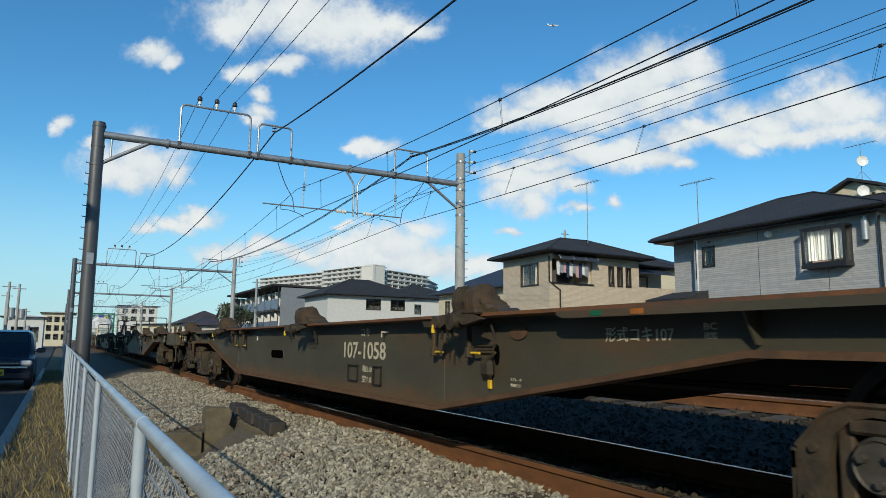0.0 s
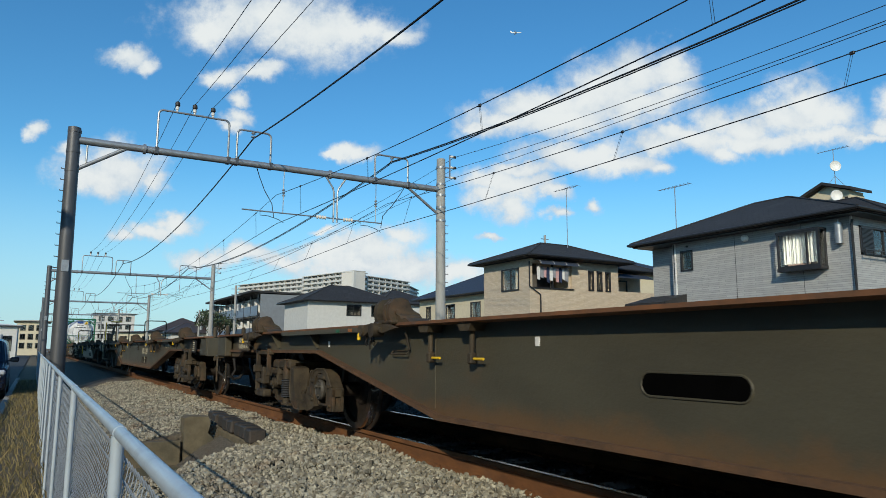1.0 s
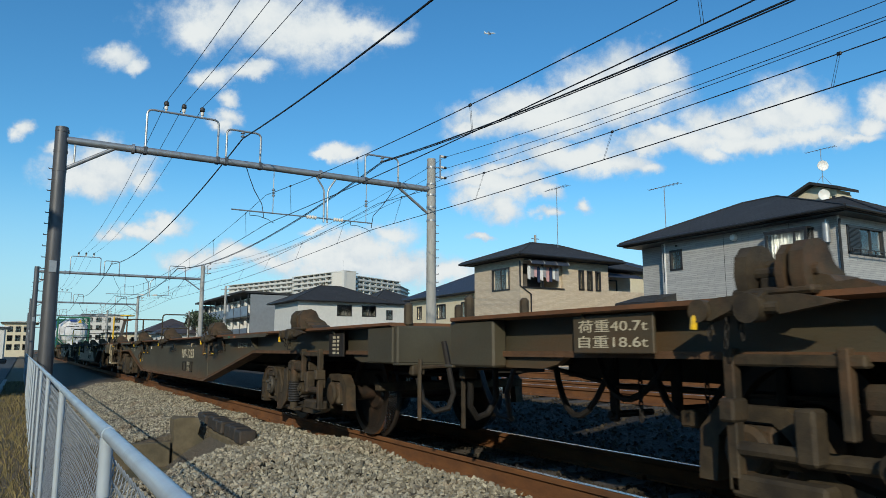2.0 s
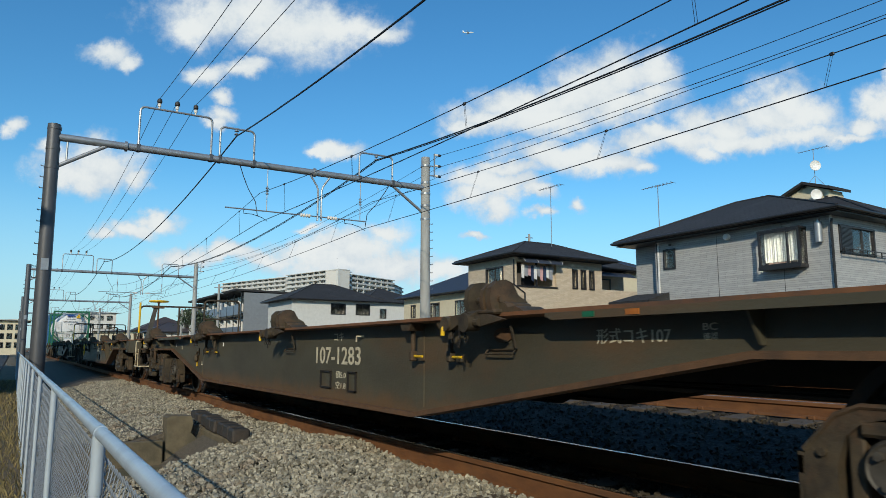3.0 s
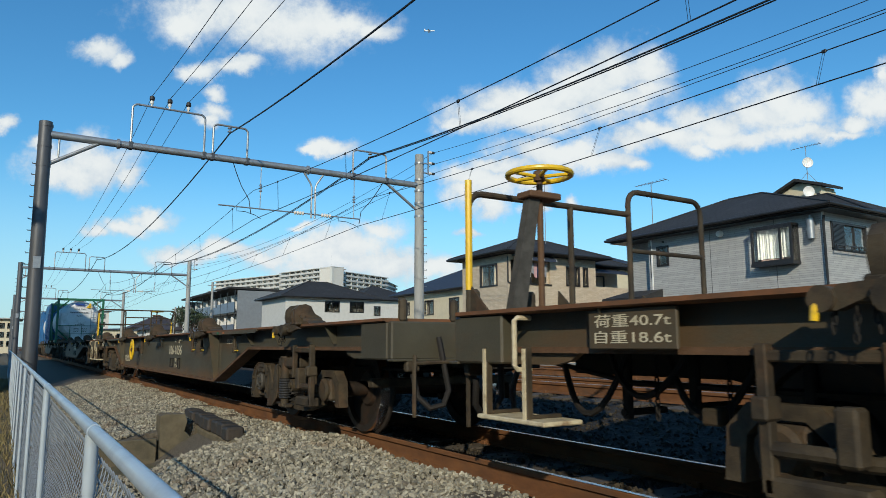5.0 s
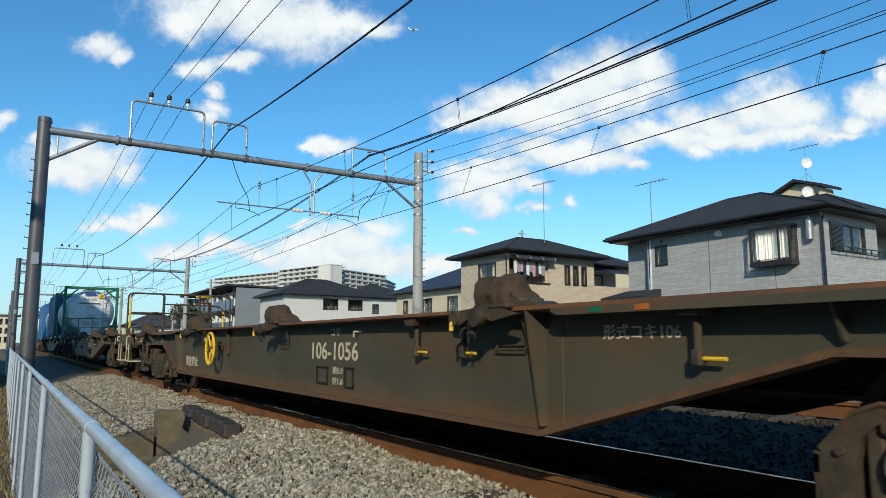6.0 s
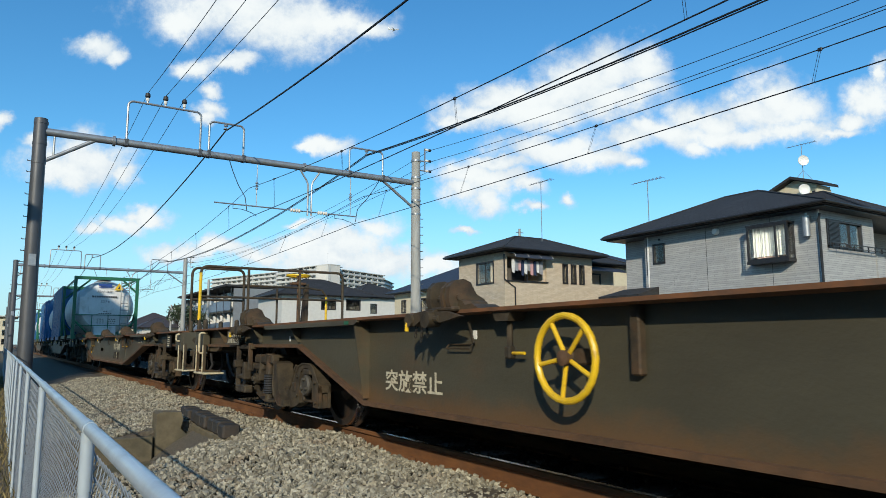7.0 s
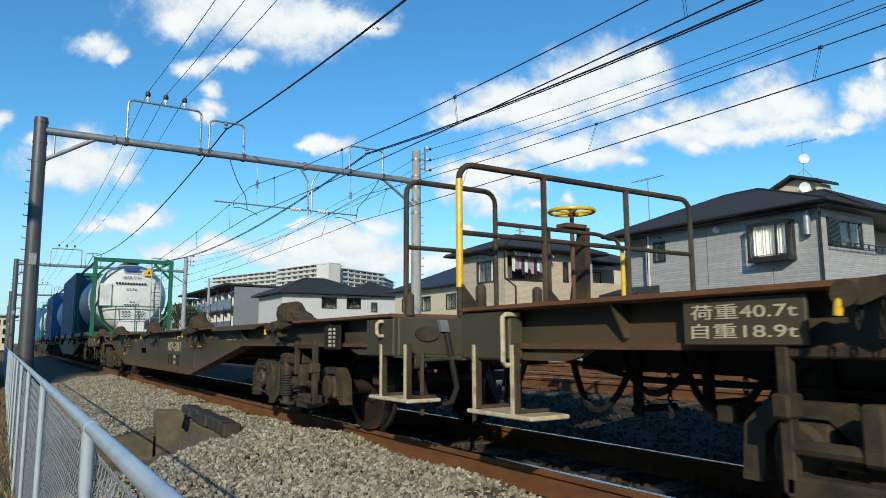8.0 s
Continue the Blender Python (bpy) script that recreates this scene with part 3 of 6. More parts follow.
def build_portal(y):
    p = thing("catenary_portal", "grey steel portal carrying overhead railway wires on two masts", "catenary portal", pose(0, y, 0), "catenary portals")
    mast = part("mast", Shape().cyl((.62, 0, -.9), (.56, 0, 7.62), .215, .185, 20), M_MASTD, p, "dark painted steel mast with climbing steps")
    for z in (6.25, 6.85, 7.5):
        part("clamp", Shape().cyl((.57, 0, z - .04), (.57, 0, z + .04), .20, n=20), M_MASTD, mast)
    for i in range(13):
        z = 2.2 + i * .34
        part("step_bolt", Shape().tube([(.45, 0, z), (.29, 0, z), (.29, 0, z + .035)], .014, 6), M_MASTD, mast)
    part("identity_plate", Shape().box(.5, .7, -.215, -.2, 3.1, 3.45, .004), M_GALV, mast)
    far = part("mast", Shape().cyl((13.77, 0, -.9), (13.77, 0, 8.52), .215, .175, 20), M_MAST, p, "pale concrete mast with climbing steps")
    for z in (5.95, 6.5, 7.0, 7.45, 8.15):
        part("clamp", Shape().cyl((13.77, 0, z - .04), (13.77, 0, z + .04), .20, n=20), M_GALV, far)
    for i in range(17):
        z = .5 + i * .33
        part("step_bolt", Shape().tube([(13.95, 0, z), (14.11, 0, z), (14.11, 0, z + .035)], .014, 6), M_GALV, far)
    beam = part("beam", Shape().cyl((.62, 0, 7.24), (13.7, 0, 7.24), .118, n=20), M_GALV, p, "long galvanised pipe beam with bolted joints")
    for x in (2.6, 9.0):
        part("flange", Shape().cyl((x - .04, 0, 7.24), (x + .04, 0, 7.24), .165, n=18), M_GALV, beam)
    part("brace", Shape().cyl((.72, 0, 6.33), (2.05, 0, 7.17), .06, n=10).cyl((.95, 0, 6.5), (.95, 0, 7.2), .03, n=8), M_GALV, p)
    part("brace", Shape().cyl((13.66, 0, 6.2), (12.25, 0, 7.16), .055, n=10), M_GALV, p)
    for x0, x1, z1 in ((2.96, 5.26, 8.66), (5.55, 6.74, 8.42), (10.82, 12.25, 8.3)):
        h = part("hoop", hoop(x0, x1, 7.24, z1), M_GALV, p, "bent pipe hoop bolted on the beam")
        for x in (x0, x1):
            part("saddle", Shape().box(x - .07, x + .07, -.12, .12, 7.12, 7.36, .02), M_MASTD, h)
    for x in (3.53, 4.09, 4.69):
        post = part("line_insulator", Shape().turned([(.03, 8.66), (.03, 8.74), (.055, 8.75), (.06, 8.83), (.04, 8.86)], (x, 0, 0), "z", 12), M_PORCELAIN, p, "white porcelain line insulator")
        part("insulator_cap", Shape().turned([(.05, 8.86), (.085, 8.9), (.075, 9.0), (.04, 9.03)], (x, 0, 0), "z", 12), M_BLACK, post)
    for x, z in ((6.1, 8.42), (11.54, 8.3)):
        part("disc_insulator", disc_insulator(x, z, 2, .08, .12), M_GALV, p)
    arm = part("registration_arm", Shape().tube([(5.81, 0, 5.60), (11.11, 0, 5.60)], .024, 8), M_GALV, p, "long thin horizontal steering pipe")
    for x in (8.7, 9.75):
        s = Shape()
        for i in range(4):
            s.turned([(.03, x - .19 + i * .1), (.075, x - .16 + i * .1), (.075, x - .13 + i * .1), (.03, x - .1 + i * .1)], (0, 0, 5.60), "x", 12)
        part("rod_insulator", s, M_PORCELAIN, arm)
    part("bracket", Shape().tube([(8.85, 0, 7.14), (9.12, 0, 6.75), (9.17, 0, 6.6), (9.17, 0, 5.45)], .035, 8).tube([(9.62, 0, 7.14), (9.36, 0, 6.75), (9.31, 0, 6.6), (9.31, 0, 5.45)], .035, 8), M_GALV, p, "forked drop bracket")
    for x in (7.26, 10.88):
        rod = part("drop_rod", Shape().cyl((x, 0, 5.62), (x, 0, 7.14), .016, n=8), M_GALV, p)
        part("disc_insulator", disc_insulator(x, 6.5, 3, .06, .1), M_GALV, rod)
    for x in (6.75, 10.55):
        part("pull_off", Shape().tube([(x - .3, 0, 5.58), (x - .3, 0, 5.45), (x, 0, 5.45), (x + .35, 0, 5.36), (x + .55, 0, 5.25)], .012, 6), M_WIRE, p)
    for x, x1 in ((6.3, 7.0), (12.2, 11.2)):
        z0 = 7.2
        part("jumper_cable", Shape().tube([(x, .15, z0), (x + .2 * (x1 - x), .2, z0 - .35), (x + .5 * (x1 - x), .25, z0 - .8), (x + .9 * (x1 - x), .25, z0 - 1.25), (x1, .2, z0 - 1.75)], .014, 6), M_WIRE, p)
    rack = part("side_bracket", Shape().box(13.97, 14.2, -.03, .03, 7.78, 7.82).box(13.97, 14.2, -.03, .03, 8.18, 8.22).box(14.17, 14.21, -.03, .03, 7.75, 8.75), M_GALV, p)
    for z in (7.81, 8.24, 8.70):
        s = Shape().turned([(.03, 14.2), (.05, 14.24), (.05, 14.34), (.03, 14.36)], (0, 0, z), "x", 10)
        knob = part("line_insulator", s, M_PORCELAIN, rack)
        part("insulator_cap", Shape().turned([(.04, 14.36), (.06, 14.4), (.05, 14.48)], (0, 0, z), "x", 10), M_BLACK, knob)
    return p


def sagging(x, z, drop, r, y, n=20, x1=None):
    """One wire over one span towards +y."""
    x1 = x if x1 is None else x1
    return Shape().tube([(x + (x1 - x) * i / n, y + SPAN * i / n, z - 4 * drop * (i / n) * (1 - i / n)) for i in range(n + 1)], r, 6)


def build_wires():
    lines = [(3.53, 9.03, .92, .009, "line_wire"), (4.09, 9.03, .9, .009, "line_wire"), (4.69, 9.03, .9, .009, "line_wire"),
             (6.1, 8.16, 1.0, .026, "feeder_cable"), (11.54, 8.1, 1.0, .022, "feeder_cable"), (11.57, 8.07, 1.01, .016, "feeder_cable"),
             (14.44, 8.70, .95, .009, "line_wire"), (14.40, 8.20, .79, .009, "line_wire"), (14.45, 7.84, .47, .009, "line_wire")]
    for i in range(-1, 5):
        y = FIRST + (i - 0) * SPAN
        for x, z, drop, r, name in lines:
            tagged(part(name, sagging(x, z, drop, r, y), M_WIRE), "black overhead cable hung from portal to portal", "overhead cable", "overhead cables")
        for k, (xm, zm, dm, xc, zc, dc) in enumerate(((7.0, 6.23, .92, 7.05, 5.20, .34), (11.37, 6.40, .70, 11.07, 5.325, .27))):
            unit = thing("contact_line", "thin messenger and contact wires joined by hanging droppers", "contact line", group="contact lines")
            part("messenger_wire", sagging(xm, zm, dm, .010, y), M_WIRE, unit)
            part("contact_wire", sagging(xc, zc, dc, .011, y), M_WIRE, unit)
            if i < 2:
                for j in range(8):
                    t = (j + (.62 if k else .5)) / 8
                    top, low = zm - 4 * dm * t * (1 - t), zc - 4 * dc * t * (1 - t)
                    yy = y + SPAN * t
                    d = Shape()
                    for e in (-.02, .02):
                        d.tube([(xm, yy + e, top), (xc, yy + e, low)], .0035, 4)
                    d.box(xm - .02, xm + .02, yy - .04, yy + .04, top - .03, top + .03, .01)
                    part("dropper", d, M_WIRE, unit)


portal = build_portal(FIRST)
for i in (-1, 1, 2, 3, 4, 5):
    copy_thing(portal, pose(0, FIRST + i * SPAN, 0))
build_wires()


# ------------------------------------------------------------------ goods train
NEAR = -1.08          # outer face of the near side girder, from the wagon's middle
END = 9.75


def girder_outline(y0, y1, low, far):
    """The fish belly: its corners towards the leading end, then towards the trailing end."""
    return [(-END, .80), (-y1, .80), (-y0, .36), (low, .36), (far, .80), (END, .80), (END, .985), (-END, .985)]


def chain(s, x, y, z, n, sway=0.0):
    for i in range(n):
        cy, cz = y + sway * i, z - i * .03
        a = 0 if i % 2 else 90
        pts = []
        for j in range(8):
            u, w = .009 * math.cos(j * math.pi / 4), .02 * math.sin(j * math.pi / 4)
            pts.append((x + (u if a else 0), cy + (0 if a else u), cz + w))
        s.tube(pts, .0035, 4, True)


def lock_mesh():
    """Container lock: a rounded U of two cheeks on the deck edge, a back plate, a ramp behind, and knuckles on a pin below."""
    s = Shape().box(-1.275, -.98, -.17, .15, 1.0, 1.03, .01)
    cheek = [(-1.27, 1.02), (-1.285, 1.08), (-1.275, 1.15), (-1.235, 1.19), (-1.17, 1.20), (-1.12, 1.18), (-1.08, 1.11), (-1.02, 1.08), (-.98, 1.02)]
    for y, w, k in ((-.145, .05, 1.0), (-.07, .03, .95), (.075, .05, 1.0)):
        s.prism([(a, 1.02 + (b - 1.02) * k) for a, b in cheek], "y", y, y + w)
    s.box(-1.16, -1.10, -.12, .10, 1.02, 1.14, .015)
    s.box(-1.235, -1.17, -.02, .06, 1.02, 1.075, .012)
    s.cyl((-1.21, -.165, 1.085), (-1.21, .145, 1.085), .024, n=10)
    s.prism([(-.14, 1.0), (-.14, 1.075), (-.20, 1.06), (-.22, 1.035), (-.29, 1.04), (-.34, 1.02), (-.38, 1.0)], "x", -1.22, -1.04)
    # knuckles and their pin
    s.cyl((-1.30, -.06, .955), (-1.30, .27, .955), .022, n=10)
    for y, r in ((.25, .045), (.04, .055)):
        s.cyl((-1.345, y, .955), (-1.25, y, .955), r, r * .9, 14)
    s.prism([(-1.27, .93), (-1.34, .945), (-1.33, .99), (-1.28, 1.02), (-1.22, 1.01)], "y", .0, .085)
    s.prism([(.28, .93), (.21, .915), (.02, .99), (.02, 1.01), (.20, 1.0)], "x", -1.325, -1.27)
    s.prism([(-.28, .965), (-.05, .93), (.0, .96), (.0, 1.0), (-.12, 1.0)], "x", -1.30, -1.262)
    return s


def lock_hanger():
    """Thin bar rest and latch rod hung under the lock."""
    s = Shape().tube([(-1.10, .14, .80), (-1.12, .14, .775), (-1.12, -.13, .775), (-1.10, -.13, .80)], .006, 6)
    s.tube([(-1.09, .14, .80), (-1.09, -.13, .80)], .005, 6)
    s.tube([(-1.14, -.14, .94), (-1.13, -.145, .90), (-1.11, -.15, .81)], .009, 6)
    return s


def lock_chain(y, z, n, sway):
    s = Shape()
    chain(s, -1.29, y, z, n, sway)
    return s


def spring(s, y, z0, z1, r, turns, x, wire=.014):
    n = turns * 10
    s.tube([(x + r * math.cos(i * .628), y + r * math.sin(i * .628), z0 + (z1 - z0) * i / n) for i in range(n + 1)], wire, 5)


def side_frame(way):
    """Cast bogie side frame: arched pedestal and box leg at the inner axle, spring pocket with a curved post, plain outer pedestal."""
    s = Shape()
    x0, x1 = -1.03, -.91
    f = lambda pts, q=1: [(-way * q * a, b) for a, b in pts]
    arch = [(.70, .23), (.70, .52), (.76, .585), (.86, .61), (1.05, .61), (1.14, .575), (1.20, .51), (1.265, .44), (1.28, .21), (1.15, .21), (1.145, .40),
            (1.11, .50), (1.05, .55), (.97, .57), (.88, .565), (.81, .53), (.78, .45), (.78, .23)]
    s.prism(f(arch), "x", x0, x1)
    s.tube([(x0, p, q) for p, q in f(arch[1:8])], .011, 6)
    # deep body falling to the low middle, with the spring pocket
    pocket = [(.66, .59), (.60, .52), (.55, .42), (.48, .35), (.40, .325), (.33, .37), (.29, .60), (.19, .62), (.16, .38), (.18, .26), (.30, .18), (.55, .165), (.70, .20), (.78, .24), (.74, .56)]
    s.prism(f(pocket), "x", x0 + .012, x1 - .01)
    s.prism(f([(.29, .60), (.19, .62), (.165, .38), (.20, .27), (.34, .18), (.50, .175), (.50, .24), (.42, .265), (.345, .33), (.315, .42)]), "x", x0 - .06, x0 + .012)
    s.tube([(x0 - .06, p, q) for p, q in f([(.19, .62), (.165, .38), (.20, .27), (.34, .18), (.50, .175)])], .009, 6)
    s.tube([(x0 + .01, p, q) for p, q in f([(.66, .59), (.60, .52), (.55, .42), (.48, .35)])], .013, 6)
    # low chord to the outer axle and its pedestal
    s.prism(f([(.20, .24), (-.30, .26), (-.62, .34), (-.72, .52), (-.80, .58), (-1.10, .58), (-1.20, .48), (-1.22, .26), (-1.13, .26), (-1.11, .45), (-1.04, .52), (-.86, .52), (-.78, .45), (-.76, .25), (-.40, .17), (.20, .17)]), "x", x0 + .03, x1)
    # ribs, liners and bolts of the inner pedestal
    for a, w0, z0, z1 in ((.835, .025, .25, .52), (1.085, .03, .25, .545)):
        y = -way * a
        s.box(x0 + .02, x1, y - w0, y + w0, z0, z1, .008)
    y = -way * .96
    s.box(x0 - .005, x1, y - .10, y + .10, .505, .56, .012)
    s.box(x0 + .03, x1, y - .09, y + .13, .245, .265, .004)
    y = -way * .60
    s.box(x0 + .004, x0 + .02, y - .045, y + .045, .33, .42, .004)
    for a, z in ((.735, .48), (.735, .30), (1.19, .44), (1.22, .26)):
        s.cyl((x0 - .02, -way * a, z), (x0, -way * a, z), .016, n=8)
    # slotted end of the leg
    y = -way * 1.281
    s.box(x0, x0 + .03, y - .012, y + .012, .21, .42, .003).box(x1 - .03, x1, y - .012, y + .012, .21, .42, .003).box(x0, x1, y - .012, y + .012, .35, .43, .003)
    return s


def bolster(way):
    s = Shape().box(-1.05, 1.05, -.16, .16, .50, .68, .02).box(-.28, .28, -.28, .28, .66, .80, .02)
    for side in (-1, 1):
        lo, hi = sorted((side * 1.10, side * .90))
        y0, y1 = sorted((way * .46, -way * .16))
        s.box(lo, hi, y0, y1, .585, .69, .022)
        y0, y1 = sorted((way * .46, way * .22))
        s.box(lo, hi, y0, y1, .50, .60, .03)
        s.box(lo - .005, hi + .005, y0 + .02, y0 + .05, .40, .69, .008)
        s.cyl((side * 1.07, 0, .20), (side * 1.07, 0, .28), .042, n=12).cyl((side * 1.07, 0, .48), (side * 1.07, 0, .69), .046, n=14).cyl((side * 1.07, 0, .685), (side * 1.07, 0, .70), .058, n=14)
        s.cyl((side * .98, way * .34, .42), (side * 1.13, way * .34, .42), .062, n=16).cyl((side * 1.13, way * .34, .42), (side * 1.15, way * .34, .42), .03, n=8)
        y0, y1 = sorted((way * .30, way * .40))
        s.box(lo + .02, hi - .02, y0, y1, .42, .55, .02)
        s.cyl((side * 1.06, way * .40, .415), (side * 1.06, way * .78, .405), .033, n=10)
        s.cyl((side * 1.06, way * .70, .405), (side * 1.06, way * .80, .405), .045, n=10)
        y0, y1 = sorted((way * .10, -way * .12))
        s.box(side * 1.06 - .04, side * 1.06 + .04, y0, y1, .185, .215, .006)
    return s


def bellows():
    rings = [(.02, .28)] + [(.054 if i % 2 else .064, .28 + i * .0125) for i in range(17)] + [(.02, .48)]
    return Shape().turned(rings, (0, 0, 0), "z", 16)


def brake_rod(way):
    s = Shape().cyl((-1.14, way * .90, .43), (-1.14, way * .60, .43), .03, n=10)
    return s.box(-1.18, -1.09, way * .62 - .04, way * .62 + .04, .40, .60, .012)


def brake_bracket(way):
    """Open frame hung from the sill past the bogie, with a low box arm."""
    s = Shape()
    for a, z0, w0 in ((.92, .27, .024), (.47, .50, .02)):
        s.box(-1.17, -1.12, way * a - w0, way * a + w0, z0, .815, .006)
    y0, y1 = sorted((way * .92, way * .40))
    s.box(-1.16, -1.10, y0, y1, .745, .79, .008)
    y0, y1 = sorted((way * .94, way * .56))
    s.box(-1.17, -1.07, y0, y1, .25, .335, .014)
    s.box(-1.2, -1.1, way * .92 - .035, way * .92 + .035, .53, .62, .01)
    return s


def spring_nest(side):
    s = Shape()
    for y in (.02, .22):
        spring(s, y, .22, .58, .06, 6, side * .97, .016)
    s.box(side * .97 - .1, side * .97 + .1, -.08, .32, .20, .225, .006)
    return s


def brake_gear(d):
    return Shape().box(-.8, .8, d * 1.43 - .05, d * 1.43 + .05, .44, .52, .01)


def wheelset():
    s = Shape().cyl((-1.0, 0, 0), (1.0, 0, 0), .07, n=14)
    for d in (-1, 1):
        s.turned([(.08, d * .44), (.15, d * .45), (.16, d * .50), (.32, d * .535), (.33, d * .52), (.395, d * .515), (.43, d * .525), (.43, d * .545), (.408, d * .56),
                  (.403, d * .60), (.398, d * .645), (.34, d * .645), (.33, d * .60), (.17, d * .57), (.15, d * .60), (.08, d * .61)], (0, 0, 0), "x", 40)
    return s


def hub_cap():
    s = Shape().turned([(.05, -1.0), (.098, -1.005), (.102, -1.03), (.09, -1.05), (.082, -1.042), (.03, -1.042)], (0, 0, 0), "x", 22)
    for i in range(3):
        a = 2 * math.pi * i / 3 + .4
        s.cyl((-1.04, .058 * math.cos(a), .058 * math.sin(a)), (-1.068, .058 * math.cos(a), .058 * math.sin(a)), .016, n=6)
    return s


BOGIE = dict(nest=spring_nest(-1).mesh("spring_nest"), bellows=bellows().mesh("bellows"), brake=brake_gear(-1).mesh("brake_gear"), brake_far=brake_gear(1).mesh("brake_gear"),
             frame={d: side_frame(d).mesh("side_frame") for d in (-1, 1)}, bolster={d: bolster(d).mesh("bogie") for d in (-1, 1)}, rod={d: brake_rod(d).mesh("brake_rod") for d in (-1, 1)}, bracket={d: brake_bracket(d).mesh("brake_bracket") for d in (-1, 1)},
             wheels=wheelset().mesh("wheelset"), cap=hub_cap().mesh("hub_cap"),
             axle_box=Shape().turned([(.06, -1.0), (.10, -1.0), (.105, -1.04), (.08, -1.055), (.02, -1.05)], (0, 0, 0), "x", 16).box(-1.02, -.92, -.11, .11, -.1, .1, .02).mesh("axle_box"))
_w = BOGIE["wheels"]
_w.materials.append(M_WHEEL)
_w.materials.append(M_TREAD)
for _p in _w.polygons:
    _c = [_w.vertices[i].co for i in _p.vertices]
    if all(.39 < math.hypot(c.y, c.z) < .412 for c in _c) and all(abs(c.x) > .55 for c in _c):
        _p.material_index = 1
LOCK_GRIP = Shape().tube([(-1.32, .265, .955), (-1.34, .27, .925), (-1.34, .275, .885)], .014, 8).mesh("grip")
LOCK, HANGER, CHAINS = lock_mesh().mesh("container_lock"), lock_hanger().mesh("hanger"), [lock_chain(*q).mesh("chain") for q in ((.16, .92, 4, .004), (.11, .92, 3, -.006), (.23, .92, 3, .006))]


def add_bogie(wagon, y):
    way = 1 if y > 0 else -1
    b = part("bogie", BOGIE["bolster"][way], M_BOGIE, wagon, "grimy cast-steel bogie with coil springs", at=pose(0, y, 0))
    part("side_frame", BOGIE["frame"][way], M_BOGIE, b)
    part("side_frame", BOGIE["frame"][-way], M_BOGIE, b, at=pose(0, 0, 0, 0, 0, 180))
    for x in (-1.07, 1.07):
        part("bellows", BOGIE["bellows"], M_BLACK, b, "black rubber damper bellows", at=pose(x, 0, 0))
    hung = part("brake_bracket", BOGIE["bracket"][way], M_BOGIE, wagon, at=pose(0, y, 0))
    part("brake_rod", BOGIE["rod"][way], M_BOGIE, hung)
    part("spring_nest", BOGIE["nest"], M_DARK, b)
    part("brake_gear", BOGIE["brake" if y < 0 else "brake_far"], M_BOGIE, b)
    for d in (-.95, .95):
        part("wheelset", BOGIE["wheels"], M_WHEEL, b, "steel wheels on an axle", at=pose(0, d, .405))
        if d * y < 0:
            part("hub_cap", BOGIE["cap"], M_CAP, b, "grey axle end cap with three bolts", at=pose(0, d, .405))
        else:
            part("axle_box", BOGIE["axle_box"], M_BOGIE, b, at=pose(0, d, .405))
    return b


def handle(s, y, z, tip):
    """Uncoupling lever under the deck edge, with a painted grip."""
    s.prism([(y - .09, .985), (y + .09, .985), (y + .05, .93), (y - .05, .93)], "x", NEAR - .12, NEAR)
    s.cyl((NEAR - .06, y, z + .03), (NEAR - .06, y, .94), .018, n=8)
    s.box(NEAR - .085, NEAR - .035, y - .025, y + .025, z - .02, z + .05, .008)
    tip.cyl((NEAR - .06, y - .02, z + .012), (NEAR - .06, y - .13, z + .012), .009, n=8)


def add_steps(wagon, y, way, grip=.68):
    """Boarding step: two straps, a tread and a cream grab handle. way: +1 towards the wagon's end."""
    lo, hi = sorted((y - way * .17, y + way * .42))
    step = part("step_tread", Shape().box(-1.22, -.95, lo, hi, .395, .42, .006), M_CREAM, wagon, "worn cream-painted boarding step")
    for e in (0, .36):
        c = y + way * e
        part("strap", Shape().box(-1.20, -1.16, c - .018, c + .018, .42, .80, .004).box(-1.16, -.96, c - .018, c + .018, .42, .44, .004), M_BOGIE, step)
        part("strap_edge", Shape().box(-1.212, -1.2, c - .010, c + .010, .42, .79), M_CREAM, step)
    g = y + way * .02
    pts = [(-1.14, g, .955), (-1.23, g, .955), (-1.25, g, .94), (-1.25, g, grip + .02), (-1.23, g, grip), (-1.14, g, grip)]
    part("grab_handle", Shape().tube(pts, .014, 8), M_CREAM, wagon, "cream-painted grab handle")


